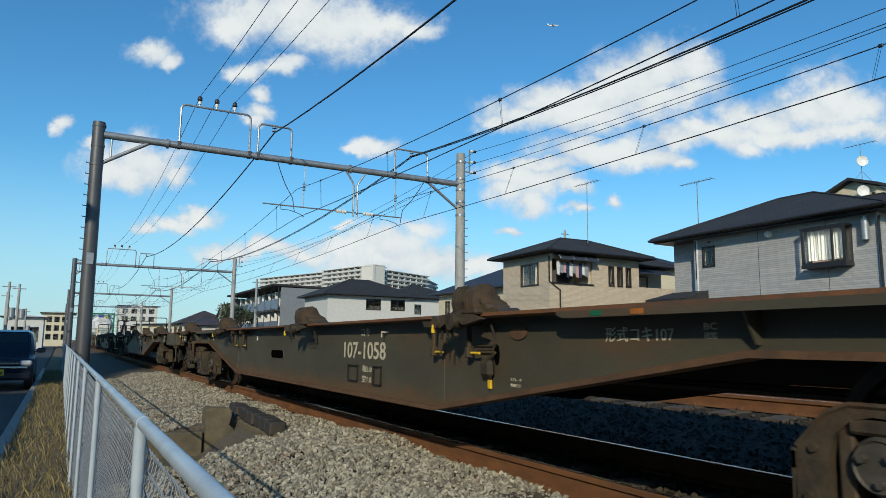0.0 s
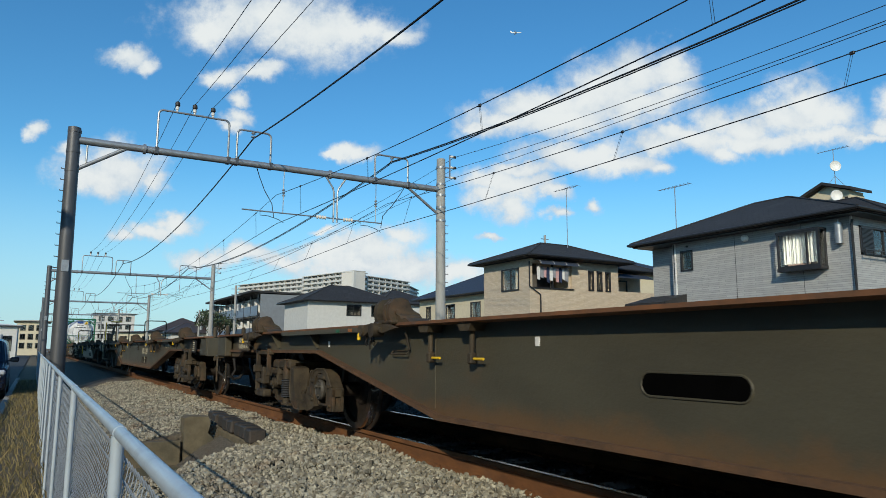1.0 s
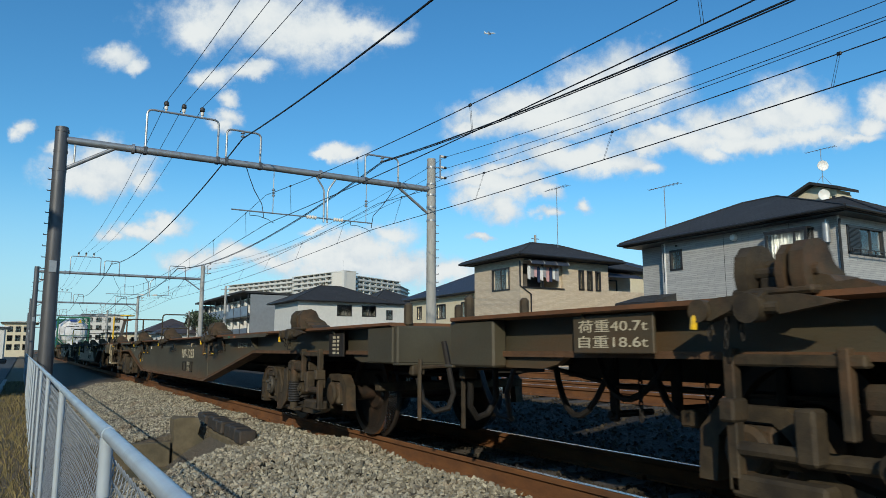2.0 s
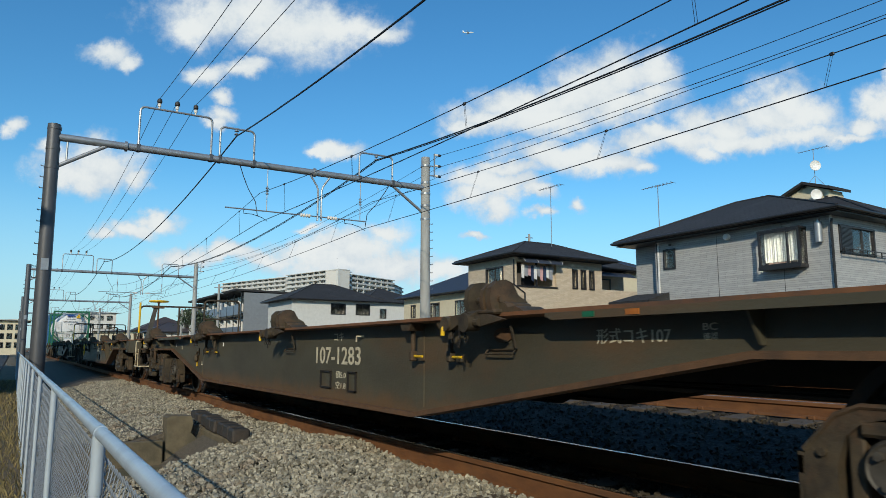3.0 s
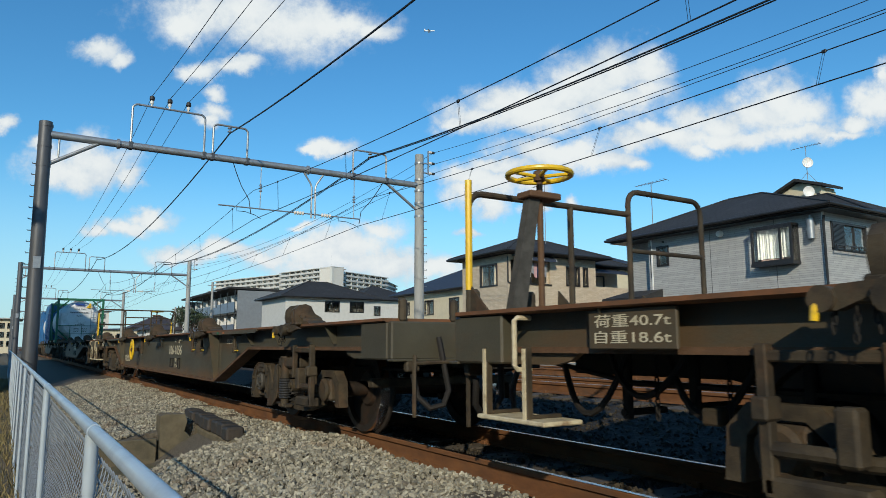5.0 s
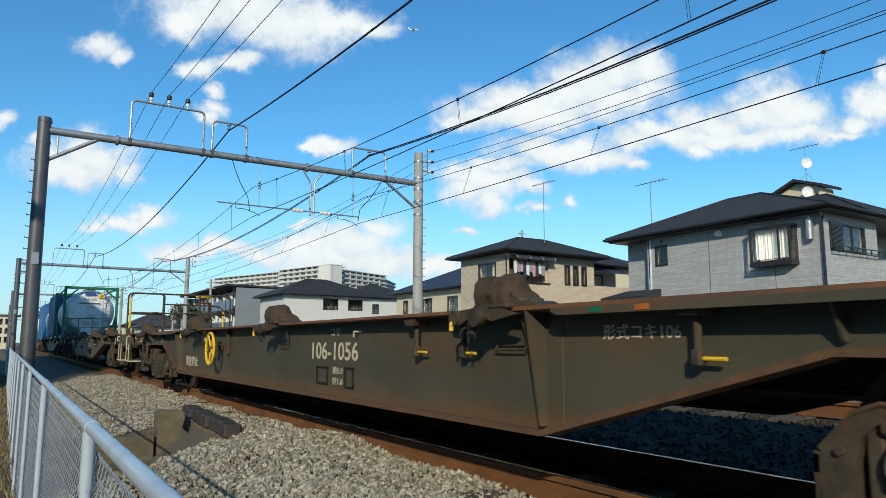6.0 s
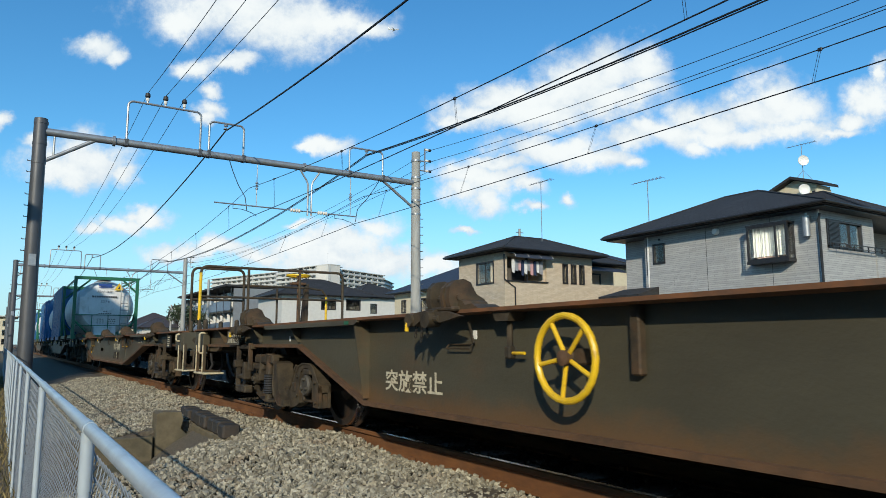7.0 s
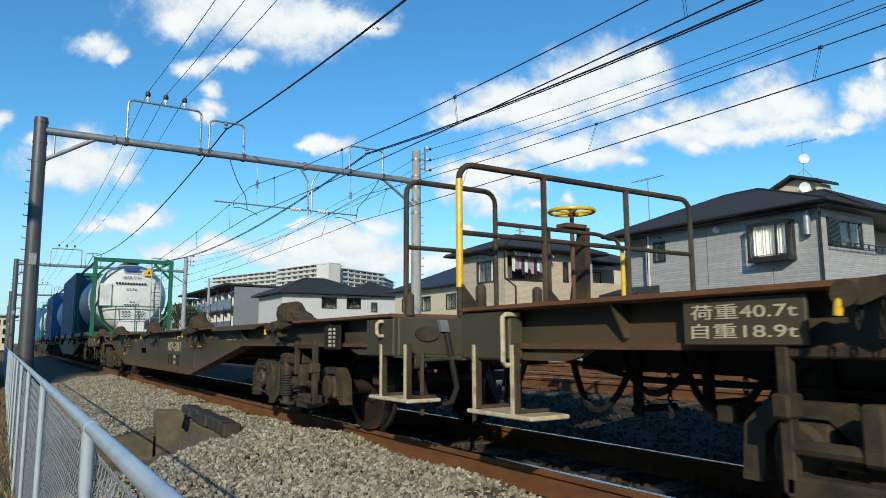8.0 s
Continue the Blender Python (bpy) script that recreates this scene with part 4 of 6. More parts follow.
def build_wagon(y0, y1, low, far, locks, label):
    w = thing("container_wagon", label, "container wagon", group="train of container wagons")
    outline = girder_outline(y0, y1, low, far)
    for side, x in ((-1, NEAR), (1, 1.08)):
        lo, hi = sorted((x, x - side * .016))
        girder = part("side_girder", Shape().prism(outline, "x", lo, hi), M_WEB, w, "weathered grey-brown fish-bellied side girder")
        belly = outline[:6]
        thick = belly + [(a, b - .032) for a, b in belly[::-1]]
        part("bottom_flange", Shape().prism(thick, "x", min(x - side * .11, x + side * .05), max(x - side * .11, x + side * .05)), M_RUST, girder, "rust-stained bottom flange")
        for y in (-y1 - .03, far + .06, -8.56, 8.56, -7.1, 7.1):
            part("stiffener", Shape().prism([(x, .82), (x + side * .03, .82), (x + side * .12, .985), (x, .985)], "y", y - .006, y + .006), M_WEB, girder)
        for y in (-y0, low):
            if y0 > 4:
                part("stiffener", Shape().prism([(x, .38), (x + side * .05, .38), (x + side * .14, .985), (x, .985)], "y", y - .008, y + .008), M_WEB, girder)
            s = Shape().tube([(x + side * .001, y * 1.03, .40), (x + side * .001, y * 1.03, .95)], .005, 6)
            part("weld_seam", s, M_WEB, girder)
    for d in (-1, 1):
        a, b = (4.35, 6.6) if d > 0 else (-6.7, -4.75)
        for side in (-1, 1):
            lip = [(a, .972), (a + .05, .952), (b - .05, .952), (b, .972), (b, .99), (a, .99)]
            part("deck_lip", Shape().prism(lip, "x", min(side * 1.206, side * 1.230), max(side * 1.206, side * 1.230)), M_WEB, w, "worn steel lip along the deck edge")
    deck = Shape().prism([(-1.222, .988), (-1.222, 1.009), (1.222, 1.009), (1.222, .988), (1.206, .981), (-1.206, .981)], "y", -END, END)
    part("deck", deck, M_DECK, w, "rusty steel deck with a bright worn edge")
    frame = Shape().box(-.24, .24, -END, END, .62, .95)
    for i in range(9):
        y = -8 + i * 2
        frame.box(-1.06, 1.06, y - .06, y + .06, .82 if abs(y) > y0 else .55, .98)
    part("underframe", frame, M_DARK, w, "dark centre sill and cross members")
    for d in (-1, 1):
        part("end_beam", Shape().box(-1.19, 1.19, d * END - .06, d * END + .06, .705, .985, .012).box(-1.2, -1.1, min(d * 9.31, d * END), max(d * 9.31, d * END), .705, .985, .012), M_WEB, w)
        part("end_knee", Shape().prism([(d * 9.32, .705), (d * 8.98, .705), (d * 8.86, .73), (d * 8.74, .80), (d * 9.32, .80)], "x", NEAR - .02, NEAR + .02), M_WEB, w)
        c = Shape().box(-.16, .16, min(d * END, d * 10.05), max(d * END, d * 10.05), .72, .98, .03)
        c.box(-.22, .13, min(d * 9.98, d * 10.19), max(d * 9.98, d * 10.19), .70, 1.0, .05)
        part("coupler", c, M_BOGIE, w, "knuckle coupler")
        hose = [(-.55, d * 9.75, .74), (-.56, d * 9.95, .70), (-.56, d * 10.05, .50), (-.50, d * 10.1, .33), (-.42, d * 10.18, .30)]
        part("brake_hose", Shape().tube(hose, .02, 8), M_BLACK, w)
        part("uncoupling_rod", Shape().tube([(-1.03, d * 9.87, .74), (-1.03, d * 9.87, .68), (-1.04, d * 9.88, .64), (-1.04, d * 9.88, .30)], .016, 6).tube([(-1.03, d * 9.87, .68), (-.2, d * 9.92, .70)], .014, 6).box(-1.09, -.98, min(d * 9.8, d * 9.86), max(d * 9.8, d * 9.86), .62, .70, .01), M_BOGIE, w)
        jumper = [(-.81, d * 9.84, .87), (-.79, d * 9.87, .70), (-.76, d * 9.9, .48), (-.82, d * 9.92, .38), (-.92, d * 9.9, .36), (-1.0, d * 9.86, .44), (-1.02, d * 9.82, .60)]
        part("jumper_hose", Shape().tube(jumper, .022, 8), M_DARK, w, "black looped air hose on the end beam")
        part("end_flange", Shape().box(-1.2, 1.2, min(d * 9.76, d * 9.86), max(d * 9.76, d * 9.86), .695, .712, .004), M_WEB, w)
        for x in (-1.07, -.62):
            part("end_lug", Shape().box(x - .03, x + .03, min(d * 9.72, d * 9.79), max(d * 9.72, d * 9.79), .98, 1.16, .02), M_BOGIE, w)
        add_bogie(w, 6.84 if d > 0 else -7.24)
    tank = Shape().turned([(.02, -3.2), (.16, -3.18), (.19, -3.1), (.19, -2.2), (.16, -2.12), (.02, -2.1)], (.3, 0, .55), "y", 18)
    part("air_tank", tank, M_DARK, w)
    for y in locks:
        lock = part("container_lock", LOCK, M_BOGIE, w, "heavy cast container lock with chains", at=pose(0, y, 0))
        for me in CHAINS:
            part("chain", me, M_DARK, lock)
        part("grip", LOCK_GRIP, M_YELLOW, lock, "short yellow release grip")
        if abs(y) < 5:
            part("hanger", HANGER, M_BOGIE, lock)
    for y in (-3.26, -3.84, -5.56, 2.53) if y0 > 4 else (-3.7, -3.2, 3.42, 2.88) if locks[3] > 3.5 else (-3.7, -3.2, 3.04, 2.51):
        s, tip = Shape(), Shape()
        handle(s, y, .74, tip)
        lever = part("lever", s, M_BOGIE, w)
        part("grip", tip, M_YELLOW, lever, "yellow grip")
    part("drain_pipe", Shape().tube([(NEAR, -2.26, .905), (NEAR - .05, -2.22, .905), (NEAR - .05, -2.22, .86)], .009, 8), M_LETTER, w, "small white bent pipe")
    # white tag plates
    for y in (2.95, 6.21) if y0 > 4 else (2.28, 5.53):
        part("tag_plate", Shape().box(NEAR - .006, NEAR, y - .02, y + .02, .83, .885, .002), M_WHITE, w)
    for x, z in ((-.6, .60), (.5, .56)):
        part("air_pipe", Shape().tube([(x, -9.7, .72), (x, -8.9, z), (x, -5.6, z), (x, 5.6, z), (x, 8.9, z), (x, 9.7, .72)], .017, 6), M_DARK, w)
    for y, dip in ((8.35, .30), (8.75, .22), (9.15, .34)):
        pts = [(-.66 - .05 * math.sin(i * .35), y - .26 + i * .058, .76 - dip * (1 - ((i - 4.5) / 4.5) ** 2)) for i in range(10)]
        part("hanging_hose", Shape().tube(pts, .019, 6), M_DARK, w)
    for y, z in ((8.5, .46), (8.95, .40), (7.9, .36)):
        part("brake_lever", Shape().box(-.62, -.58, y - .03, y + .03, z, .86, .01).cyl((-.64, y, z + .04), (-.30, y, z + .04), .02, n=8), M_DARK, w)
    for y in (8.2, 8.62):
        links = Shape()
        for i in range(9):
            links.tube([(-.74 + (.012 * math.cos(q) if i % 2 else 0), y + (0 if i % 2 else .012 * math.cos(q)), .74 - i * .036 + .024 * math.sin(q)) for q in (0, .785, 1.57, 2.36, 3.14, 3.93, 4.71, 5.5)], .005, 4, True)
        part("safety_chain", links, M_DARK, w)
    return w


def board_frame(w, y, z, width, height):
    """Raised frame for a hazard card."""
    t = .012
    s = Shape()
    for a0, a1, b0, b1 in ((0, width, 0, t), (0, width, height - t, height), (0, t, 0, height), (width - t, width, 0, height)):
        s.box(NEAR - .016, NEAR, y - a1, y - a0, z + b0, z + b1)
    part("card_frame", s, M_DARK, w, "raised empty card frame")


def mark_wagon(w, kind, number, load, empty, board):
    """Painted letters on the near side."""
    x = NEAR - .001
    lettering("コキ", .075, .21, M_LETTER, w, facing_west(x, -1.63, .872), .012)
    lettering(number, .155, 1.0, M_LETTER, w, facing_west(x, -1.2, .665), .012)
    board_frame(w, -1.34, .45, .25, .155)
    board_frame(w, -1.96, .44, .17, .17)
    lettering("積5.0", .062, .22, M_LETTER, w, facing_west(x, -1.68, .545), .004)
    lettering("空1.8", .062, .22, M_LETTER, w, facing_west(x, -1.68, .455), .004)
    lettering("形式コキ" + kind, .075, .46, M_LETTER, w, facing_west(x, -4.97, .83), .006)
    if kind == "107":
        lettering("BC", .03, .07, M_LETTER, w, facing_west(x, -5.6, .885))
        lettering("確認", .03, .07, M_LETTER, w, facing_west(x, -5.6, .845))
        y = -3.89 if number == "107-1058" else 3.8
        gear = part("release_gear", Shape().box(NEAR - .06, NEAR, y - .06, y + .08, .59, .72, .03).tube([(NEAR - .03, y, .70), (NEAR - .03, y - .08, .76)], .012, 6), M_BOGIE, w)
        # opening not cut through; its inner shade is a black panel
        part("gear_opening", Shape().prism([(y - .06 + a * .7, .745 + b * 1.5) for a, b in arc(0, 0, .045, 0, 345, 16)], "x", NEAR - .003, NEAR + .002), M_HOLE, gear)
        part("indicator", Shape().box(NEAR - .02, NEAR - .005, y - .015, y + .025, .525, .60, .004), M_YELLOW, gear)
        lettering("手ブレーキ", .022, .12, M_LETTER, w, facing_west(x, y - .21, .585))
        lettering("緊解表示", .022, .11, M_LETTER, w, facing_west(x, y - .215, .55))
    if number == "107-1283":
        lettering("BC", .03, .07, M_LETTER, w, facing_west(x, 5.08, .825))
        lettering("確認", .03, .07, M_LETTER, w, facing_west(x, 5.08, .785))
    plate = part("load_board", Shape().box(NEAR - .10, NEAR - .08, board - .52, board, .79, .975, .004), M_WEB, w, "dark load board with white figures")
    lettering("荷重" + load, .06, .45, M_LETTER, plate, facing_west(NEAR - .102, board - .04, .89), .006)
    lettering("自重" + empty, .06, .45, M_LETTER, plate, facing_west(NEAR - .102, board - .04, .815), .006)


def hand_wheel(r, spokes, m, w, name="hand_wheel"):
    s = Shape()
    s.tube([(r * math.cos(i * .2618), r * math.sin(i * .2618), 0) for i in range(24)], .018, 10, True)
    for i in range(spokes):
        a = 2 * math.pi * i / spokes + .5
        s.tube([(.03 * math.cos(a), .03 * math.sin(a), -.01), (r * math.cos(a), r * math.sin(a), 0)], .012, 8)
    wheel = part(name, s, M_YELLOW, w, "yellow spoked brake hand wheel", at=m)
    part("hub", Shape().turned([(.01, -.045), (.035, -.04), (.038, .02), (.015, .03)], (0, 0, 0), "z", 14), M_RUST, wheel)
    return wheel


def end_platform(w, full, y):
    """Railing across the wagon's end."""
    top = 1.95
    s = Shape()
    c = .1
    left, right = -1.13, 1.14
    if full:
        pts = [(left, y, 1.0), (left, y, top - c)] + [(a, y, b) for a, b in arc(left + c, top - c, c, 180, 90, 4)[1:]]
        pts += [(a, y, b) for a, b in arc(right - c, top - c, c, 90, 0, 4)] + [(right, y, 1.0)]
        s.tube(pts, .021, 10)
        for x in (-.42, .4):
            s.tube([(x, y, 1.0), (x, y, top)], .021, 8)
        s.tube([(left, y, 1.5), (right, y, 1.5)], .017, 8)
    else:
        pts = [(left, y, 1.0), (left, y, top - .18 - c)] + [(a, y, b) for a, b in arc(left + c, top - .18 - c, c, 180, 90, 4)[1:]] + [(.31, y, top - .18)]
        s.tube(pts, .021, 10)
        s.tube([(-.27, y, 1.0), (-.27, y, top - .18)], .021, 8)
        pts = [(.31, y, 1.0), (.31, y, top - c)] + [(a, y, b) for a, b in arc(.31 + c, top - c, c, 180, 90, 4)[1:]]
        pts += [(a, y, b) for a, b in arc(right - c, top - c, c, 90, 0, 4)] + [(right, y, 1.0)]
        s.tube(pts, .021, 10)
        s.tube([(.31, y, 1.5), (right, y, 1.5)], .017, 8)
    rail = part("end_railing", s, M_BOGIE, w, "bent pipe railing across the wagon end")
    part("painted_post", Shape().cyl((left, y, 1.15), (left, y, 1.85), .0225, n=10), M_YELLOW, rail, "yellow painted post")
    for x in (left, -.42, .4, right):
        part("gusset", Shape().prism([(y - .02, 1.0), (y - .22, 1.0), (y - .03, 1.17)], "x", x - .006, x + .006), M_BOGIE, rail)


def brake_stand(w, x, y, z, r, leaning=False):
    """Brake wheel on an upright spindle beside a column, tapered or leaning against it."""
    if leaning:
        part("brake_column", Shape().prism([(x - .26, 1.0), (x - .15, 1.0), (x - .02, z - .14), (x - .10, z - .14)], "y", y - .03, y + .03), M_CAP, w, "leaning grey brake column standing on the deck")
    else:
        part("brake_column", Shape().prism([(y - .02, 1.0), (y + .22, 1.0), (y + .06, z - .14), (y - .04, z - .14)], "x", x + .12, x + .18), M_BOGIE, w, "tapered brake column standing on the deck")
    part("spindle", Shape().cyl((x, y, 1.0), (x, y, z), .02, n=10).box(x - .13, x + .12, y - .07, y + .07, z - .16, z - .12, .006).cyl((x, y, 1.0), (x, y, 1.04), .045, n=12), M_RUST, w)
    hand_wheel(r, 5, pose(x, y, z), w)


def build_train():
    """Wagon middles lie 20.4 m apart; returned with their place along the train."""
    made = []
    grey = "weathered grey-brown empty container wagon with fish-bellied girders"
    a = build_wagon(3.16, 5.85, 3.35, 5.76, (-7.6, -3.83, -.28, 3.95, 7.5), grey)
    a2 = build_wagon(3.16, 5.85, 3.35, 5.76, (-7.8, -4.2, -.52, 2.84, 7.17), grey)
    b = build_wagon(4.54, 6.1, 4.42, 5.87, (-7.9, -4.28, -.48, 3.08, 7.18), "weathered brown empty container wagon with a yellow hand wheel")
    plan = [(a, -36.81, "107-1058", "40.7t", "18.6t", "107"), (a2, -16.46, "107-1283", "40.7t", "18.6t", "107"), (b, 3.99, "106-1056", "40.7t", "18.9t", "106"),
            (None, 24.39, "107-381", "40.7t", "18.6t", "107"), (None, 44.79, "", "", "", ""), (None, 65.19, "", "", "", ""), (None, 85.59, "", "", "", "")]
    wagons = [(w or copy_thing(a, Matrix()), s, rest) for w, s, *rest in plan]
    for w, s, (number, load, empty, kind) in wagons:
        if number:
            mark_wagon(w, kind, number, load, empty, 8.17 if kind == "106" else 8.64)
        made.append((w, s))
    tagged(wagons[4][0], "container wagon loaded with tank containers")
    tagged(wagons[5][0], "container wagon loaded with blue boxes and tanks")
    tagged(wagons[6][0], "last container wagon loaded with tank containers")
    w1, w2, w3, w4 = (w for w, _, _ in wagons[:4])
    # long slot, a black panel painted as its shade, and round plate of the first wagon
    for w in (w1, w4):
        slot = [(1.21 + p, .655 + q) for p, q in arc(.24, 0, .055, -90, 90, 8)] + [(1.21 + p, .655 + q) for p, q in arc(-.24, 0, .055, 90, 270, 8)]
        hole = part("girder_slot", Shape().prism(slot, "x", NEAR - .003, NEAR + .004), M_HOLE, w, "oblong slot in the girder, a flat panel coloured for its shade")
        part("slot_rim", Shape().tube([(NEAR - .002, p, q) for p, q in slot], .006, 6, True), M_WEB, hole)
    for w in (w1, w2, w4):
        oval = [(-4.2 + .09 * math.cos(i * .3142), .885 + .045 * math.sin(i * .3142)) for i in range(20)]
        part("maker_plate", Shape().prism(oval, "x", NEAR - .012, NEAR), M_RUST, w, "oval cast maker's plate")
    # hazard words and side brake wheel of the brown wagon
    lettering("突放禁止", .155, .80, M_LETTER, w3, facing_west(NEAR - .001, 4.13, .46), .014)
    part("wheel_post", Shape().box(NEAR - .05, NEAR, 1.60, 1.66, .66, .985, .008), M_BOGIE, w3)
    part("wheel_bracket", Shape().box(NEAR - .16, NEAR, 1.92, 2.0, .70, .78, .01).cyl((NEAR - .18, 1.96, .735), (NEAR, 1.96, .735), .022, n=10), M_BOGIE, w3)
    hand_wheel(.205, 5, Matrix.Translation((NEAR - .17, 1.96, .735)) @ Euler((0, radians(-90), 0)).to_matrix().to_4x4(), w3)
    end_platform(w2, False, 9.73)
    end_platform(w3, True, 9.9)
    brake_stand(w2, -.78, 9.45, 1.87, .2, True)
    brake_stand(w4, .73, -9.55, 1.97, .2)
    add_steps(w2, 9.11, 1)
    add_steps(w3, 9.285, 1)
    add_steps(w4, -9.57, -1, .85)
    for w, marks in ((w1, (-5.07, -5.35, 4.95, 4.67)), (w2, (-5.07, -5.35, 4.76, 4.48)), (w3, (-5.07, -5.35, 4.53))):
        for n, y in enumerate(marks):
            part("deck_mark", Shape().box(-1.2335, -1.230, y - .04, y + .04, .958, .984), M_ORANGE if n % 2 else M_GREENP, w, "small painted mark on the deck edge")
    for w in (w1, w2, w4):
        board = part("notice_board", Shape().box(NEAR - .09, NEAR - .07, -8.75, -8.42, .745, .955, .006), M_DARK, w, "dark notice board with small white print")
        bars = Shape()
        for i in range(5):
            bars.box(NEAR - .094, NEAR - .09, -8.58, -8.52, .77 + i * .034, .79 + i * .034).box(NEAR - .094, NEAR - .09, -8.66, -8.62, .77 + i * .034, .79 + i * .034)
        part("small_print", bars, M_LETTER, board)
    oval = [(-.96 + .10 * math.cos(i * .3142), .865 + .055 * math.sin(i * .3142)) for i in range(20)]
    part("maker_plate", Shape().prism(oval, "y", -9.825, -9.81), M_BOGIE, w4, "oval cast maker's plate")
    part("silver_tag", Shape().prism([(-.87, .965), (-.80, .965), (-.78, .88), (-.85, .88)], "y", -9.84, -9.81), M_GALV, w4, "slanted bare metal tag")
    # railing of the wagon behind
    s = Shape()
    y = -9.72
    s.tube([(-1.08, y, 1.0), (-1.08, y, 1.9)] + [(a, y, b) for a, b in arc(-.98, 1.9, .1, 180, 90, 4)] + [(a, y, b) for a, b in arc(-.36, 1.9, .1, 90, 0, 4)] + [(-.26, y, 1.0)], .021, 8)
    s.tube([(-1.08, y, 1.5), (-.26, y, 1.5)], .017, 8).tube([(-.26, y, 1.75), (.85, y, 1.75), (1.10, y, 1.72), (1.18, y, 1.62), (1.18, y, 1.0)], .018, 8).tube([(.3, y, 1.0), (.3, y, 1.75)], .018, 8)
    part("end_railing", s, M_BOGIE, w4, "bent pipe railing across the wagon end")
    part("painted_post", Shape().cyl((1.18, y, 1.05), (1.18, y, 1.6), .0205, n=10), M_YELLOW, w4)
    return made


def tank_container(frame_mat, tank_mat, label):
    """Twenty-foot tank in a square frame; its length along y, the end with the ladder towards -y."""
    t = thing("tank_container", label, "tank container", group="containers on the train")
    for y in (-2.97, 2.97):
        f = Shape()
        for x in (-1.16, 1.16):
            f.box(x - .06, x + .06, y - .06, y + .06, 0, 2.55, .01)
        f.box(-1.1, 1.1, y - .05, y + .05, 2.42, 2.55, .01).box(-1.1, 1.1, y - .05, y + .05, .02, .16, .01)
        for d in (-1, 1):
            f.tube([(d * 1.12, y, 1.95), (d * .62, y + .0, 2.42)], .04, 6)
            f.tube([(d * 1.12, y, .75), (d * .55, y, .15)], .04, 6)
        part("corner_frame", f, frame_mat, t, "painted steel corner frame")
    rails = Shape()
    for x in (-1.16, 1.16):
        rails.box(x - .04, x + .04, -2.9, 2.9, .04, .16)
        for d in (-1, 1):
            rails.tube([(x, d * 2.9, 1.25), (x * .95, d * 1.6, .16)], .04, 6)
    for x in (-1.1, 1.1):
        rails.box(x - .03, x + .03, -2.9, 2.9, 2.44, 2.5)
    part("side_rail", rails, frame_mat, t)
    body = Shape().turned([(.02, -2.88), (.55, -2.85), (.9, -2.78), (1.07, -2.62), (1.13, -2.40), (1.13, 2.40), (1.07, 2.62), (.9, 2.78), (.55, 2.85), (.02, 2.88)], (0, 0, 1.30), "y", 40)
    tank = part("tank", body, tank_mat, t, "pale insulated steel tank")
    bands = Shape()
    for y in (-2.1, -1.05, 0, 1.05, 2.1):
        bands.turned([(1.132, y - .04), (1.14, y - .03), (1.14, y + .03), (1.132, y + .04)], (0, 0, 1.30), "y", 40)
    part("tank_band", bands, tank_mat, tank)
    lad = Shape()
    for x in (.55, .85):
        lad.tube([(x, -2.99, .2), (x, -2.99, 2.45)], .018, 6)
    for i in range(8):
        lad.tube([(.55, -2.99, .35 + i * .28), (.85, -2.99, .35 + i * .28)], .014, 6)
    part("ladder", lad, M_GALV, t)
    part("catwalk", Shape().box(-.25, .25, -2.6, 2.6, 2.47, 2.5), M_GALV, t, "grating walkway on top")
    rail = Shape().tube([(-1.1, -3.0, .98), (1.1, -3.0, .98)], .018, 6).tube([(-1.1, -3.0, .55), (1.1, -3.0, .55)], .014, 6)
    for x in (-.5, .1):
        rail.tube([(x, -3.0, .15), (x, -3.0, .98)], .016, 6)
    part("guard_rail", rail, frame_mat, t)
    part("document_box", Shape().box(-.98, -.62, -2.9, -2.72, .98, 1.72, .02), M_TANK, t)
    part("valve_box", Shape().box(-.42, .42, -2.92, -2.6, .14, .52, .03), tank_mat, t)
    return t


def mark_tank(t):
    y = -2.86
    part("warning_triangle", Shape().prism([(.28, 2.02), (.66, 2.02), (.47, 2.33)], "y", y - .03, y - .026), M_YELLOW, t, "yellow warning triangle")
    part("warning_mark", Shape().prism([(.43, 2.08), (.51, 2.08), (.47, 2.2)], "y", y - .034, y - .0305), M_BLACK, t)
    part("name_bar", Shape().box(-.30, .2, y - .02, y - .016, 2.16, 2.27).box(-.28, .2, y - .02, y - .016, 2.10, 2.13), M_LABEL, t, "blue name bar")
    for body, h, w, x, z in (("REAR END", .085, .58, -.33, 1.90), ("2276", .085, .34, -.2, 1.50)):
        lettering(body, h, w, M_BLACK, t, facing_south(x, y - .03, z))
    s = Shape()
    for i, (x, w) in enumerate(((-.52, .95), (-.08, .18), (-.25, .5), (-.3, .28), (-.3, .3), (-.3, .28), (.12, .3), (.1, .32), (.1, .3))):
        z = (1.70, 1.12, 1.03, .80, .72, .64, .80, .72, .64)[i]
        h = .075 if i == 0 else .03
        for j in range(max(2, int(w / .08))):
            n = max(2, int(w / .08))
            s.box(x + j * w / n, x + (j + .65) * w / n, y - .04, y - .036, z, z + h)
    part("small_print", s, M_BLACK, t, "rows of small dark print")


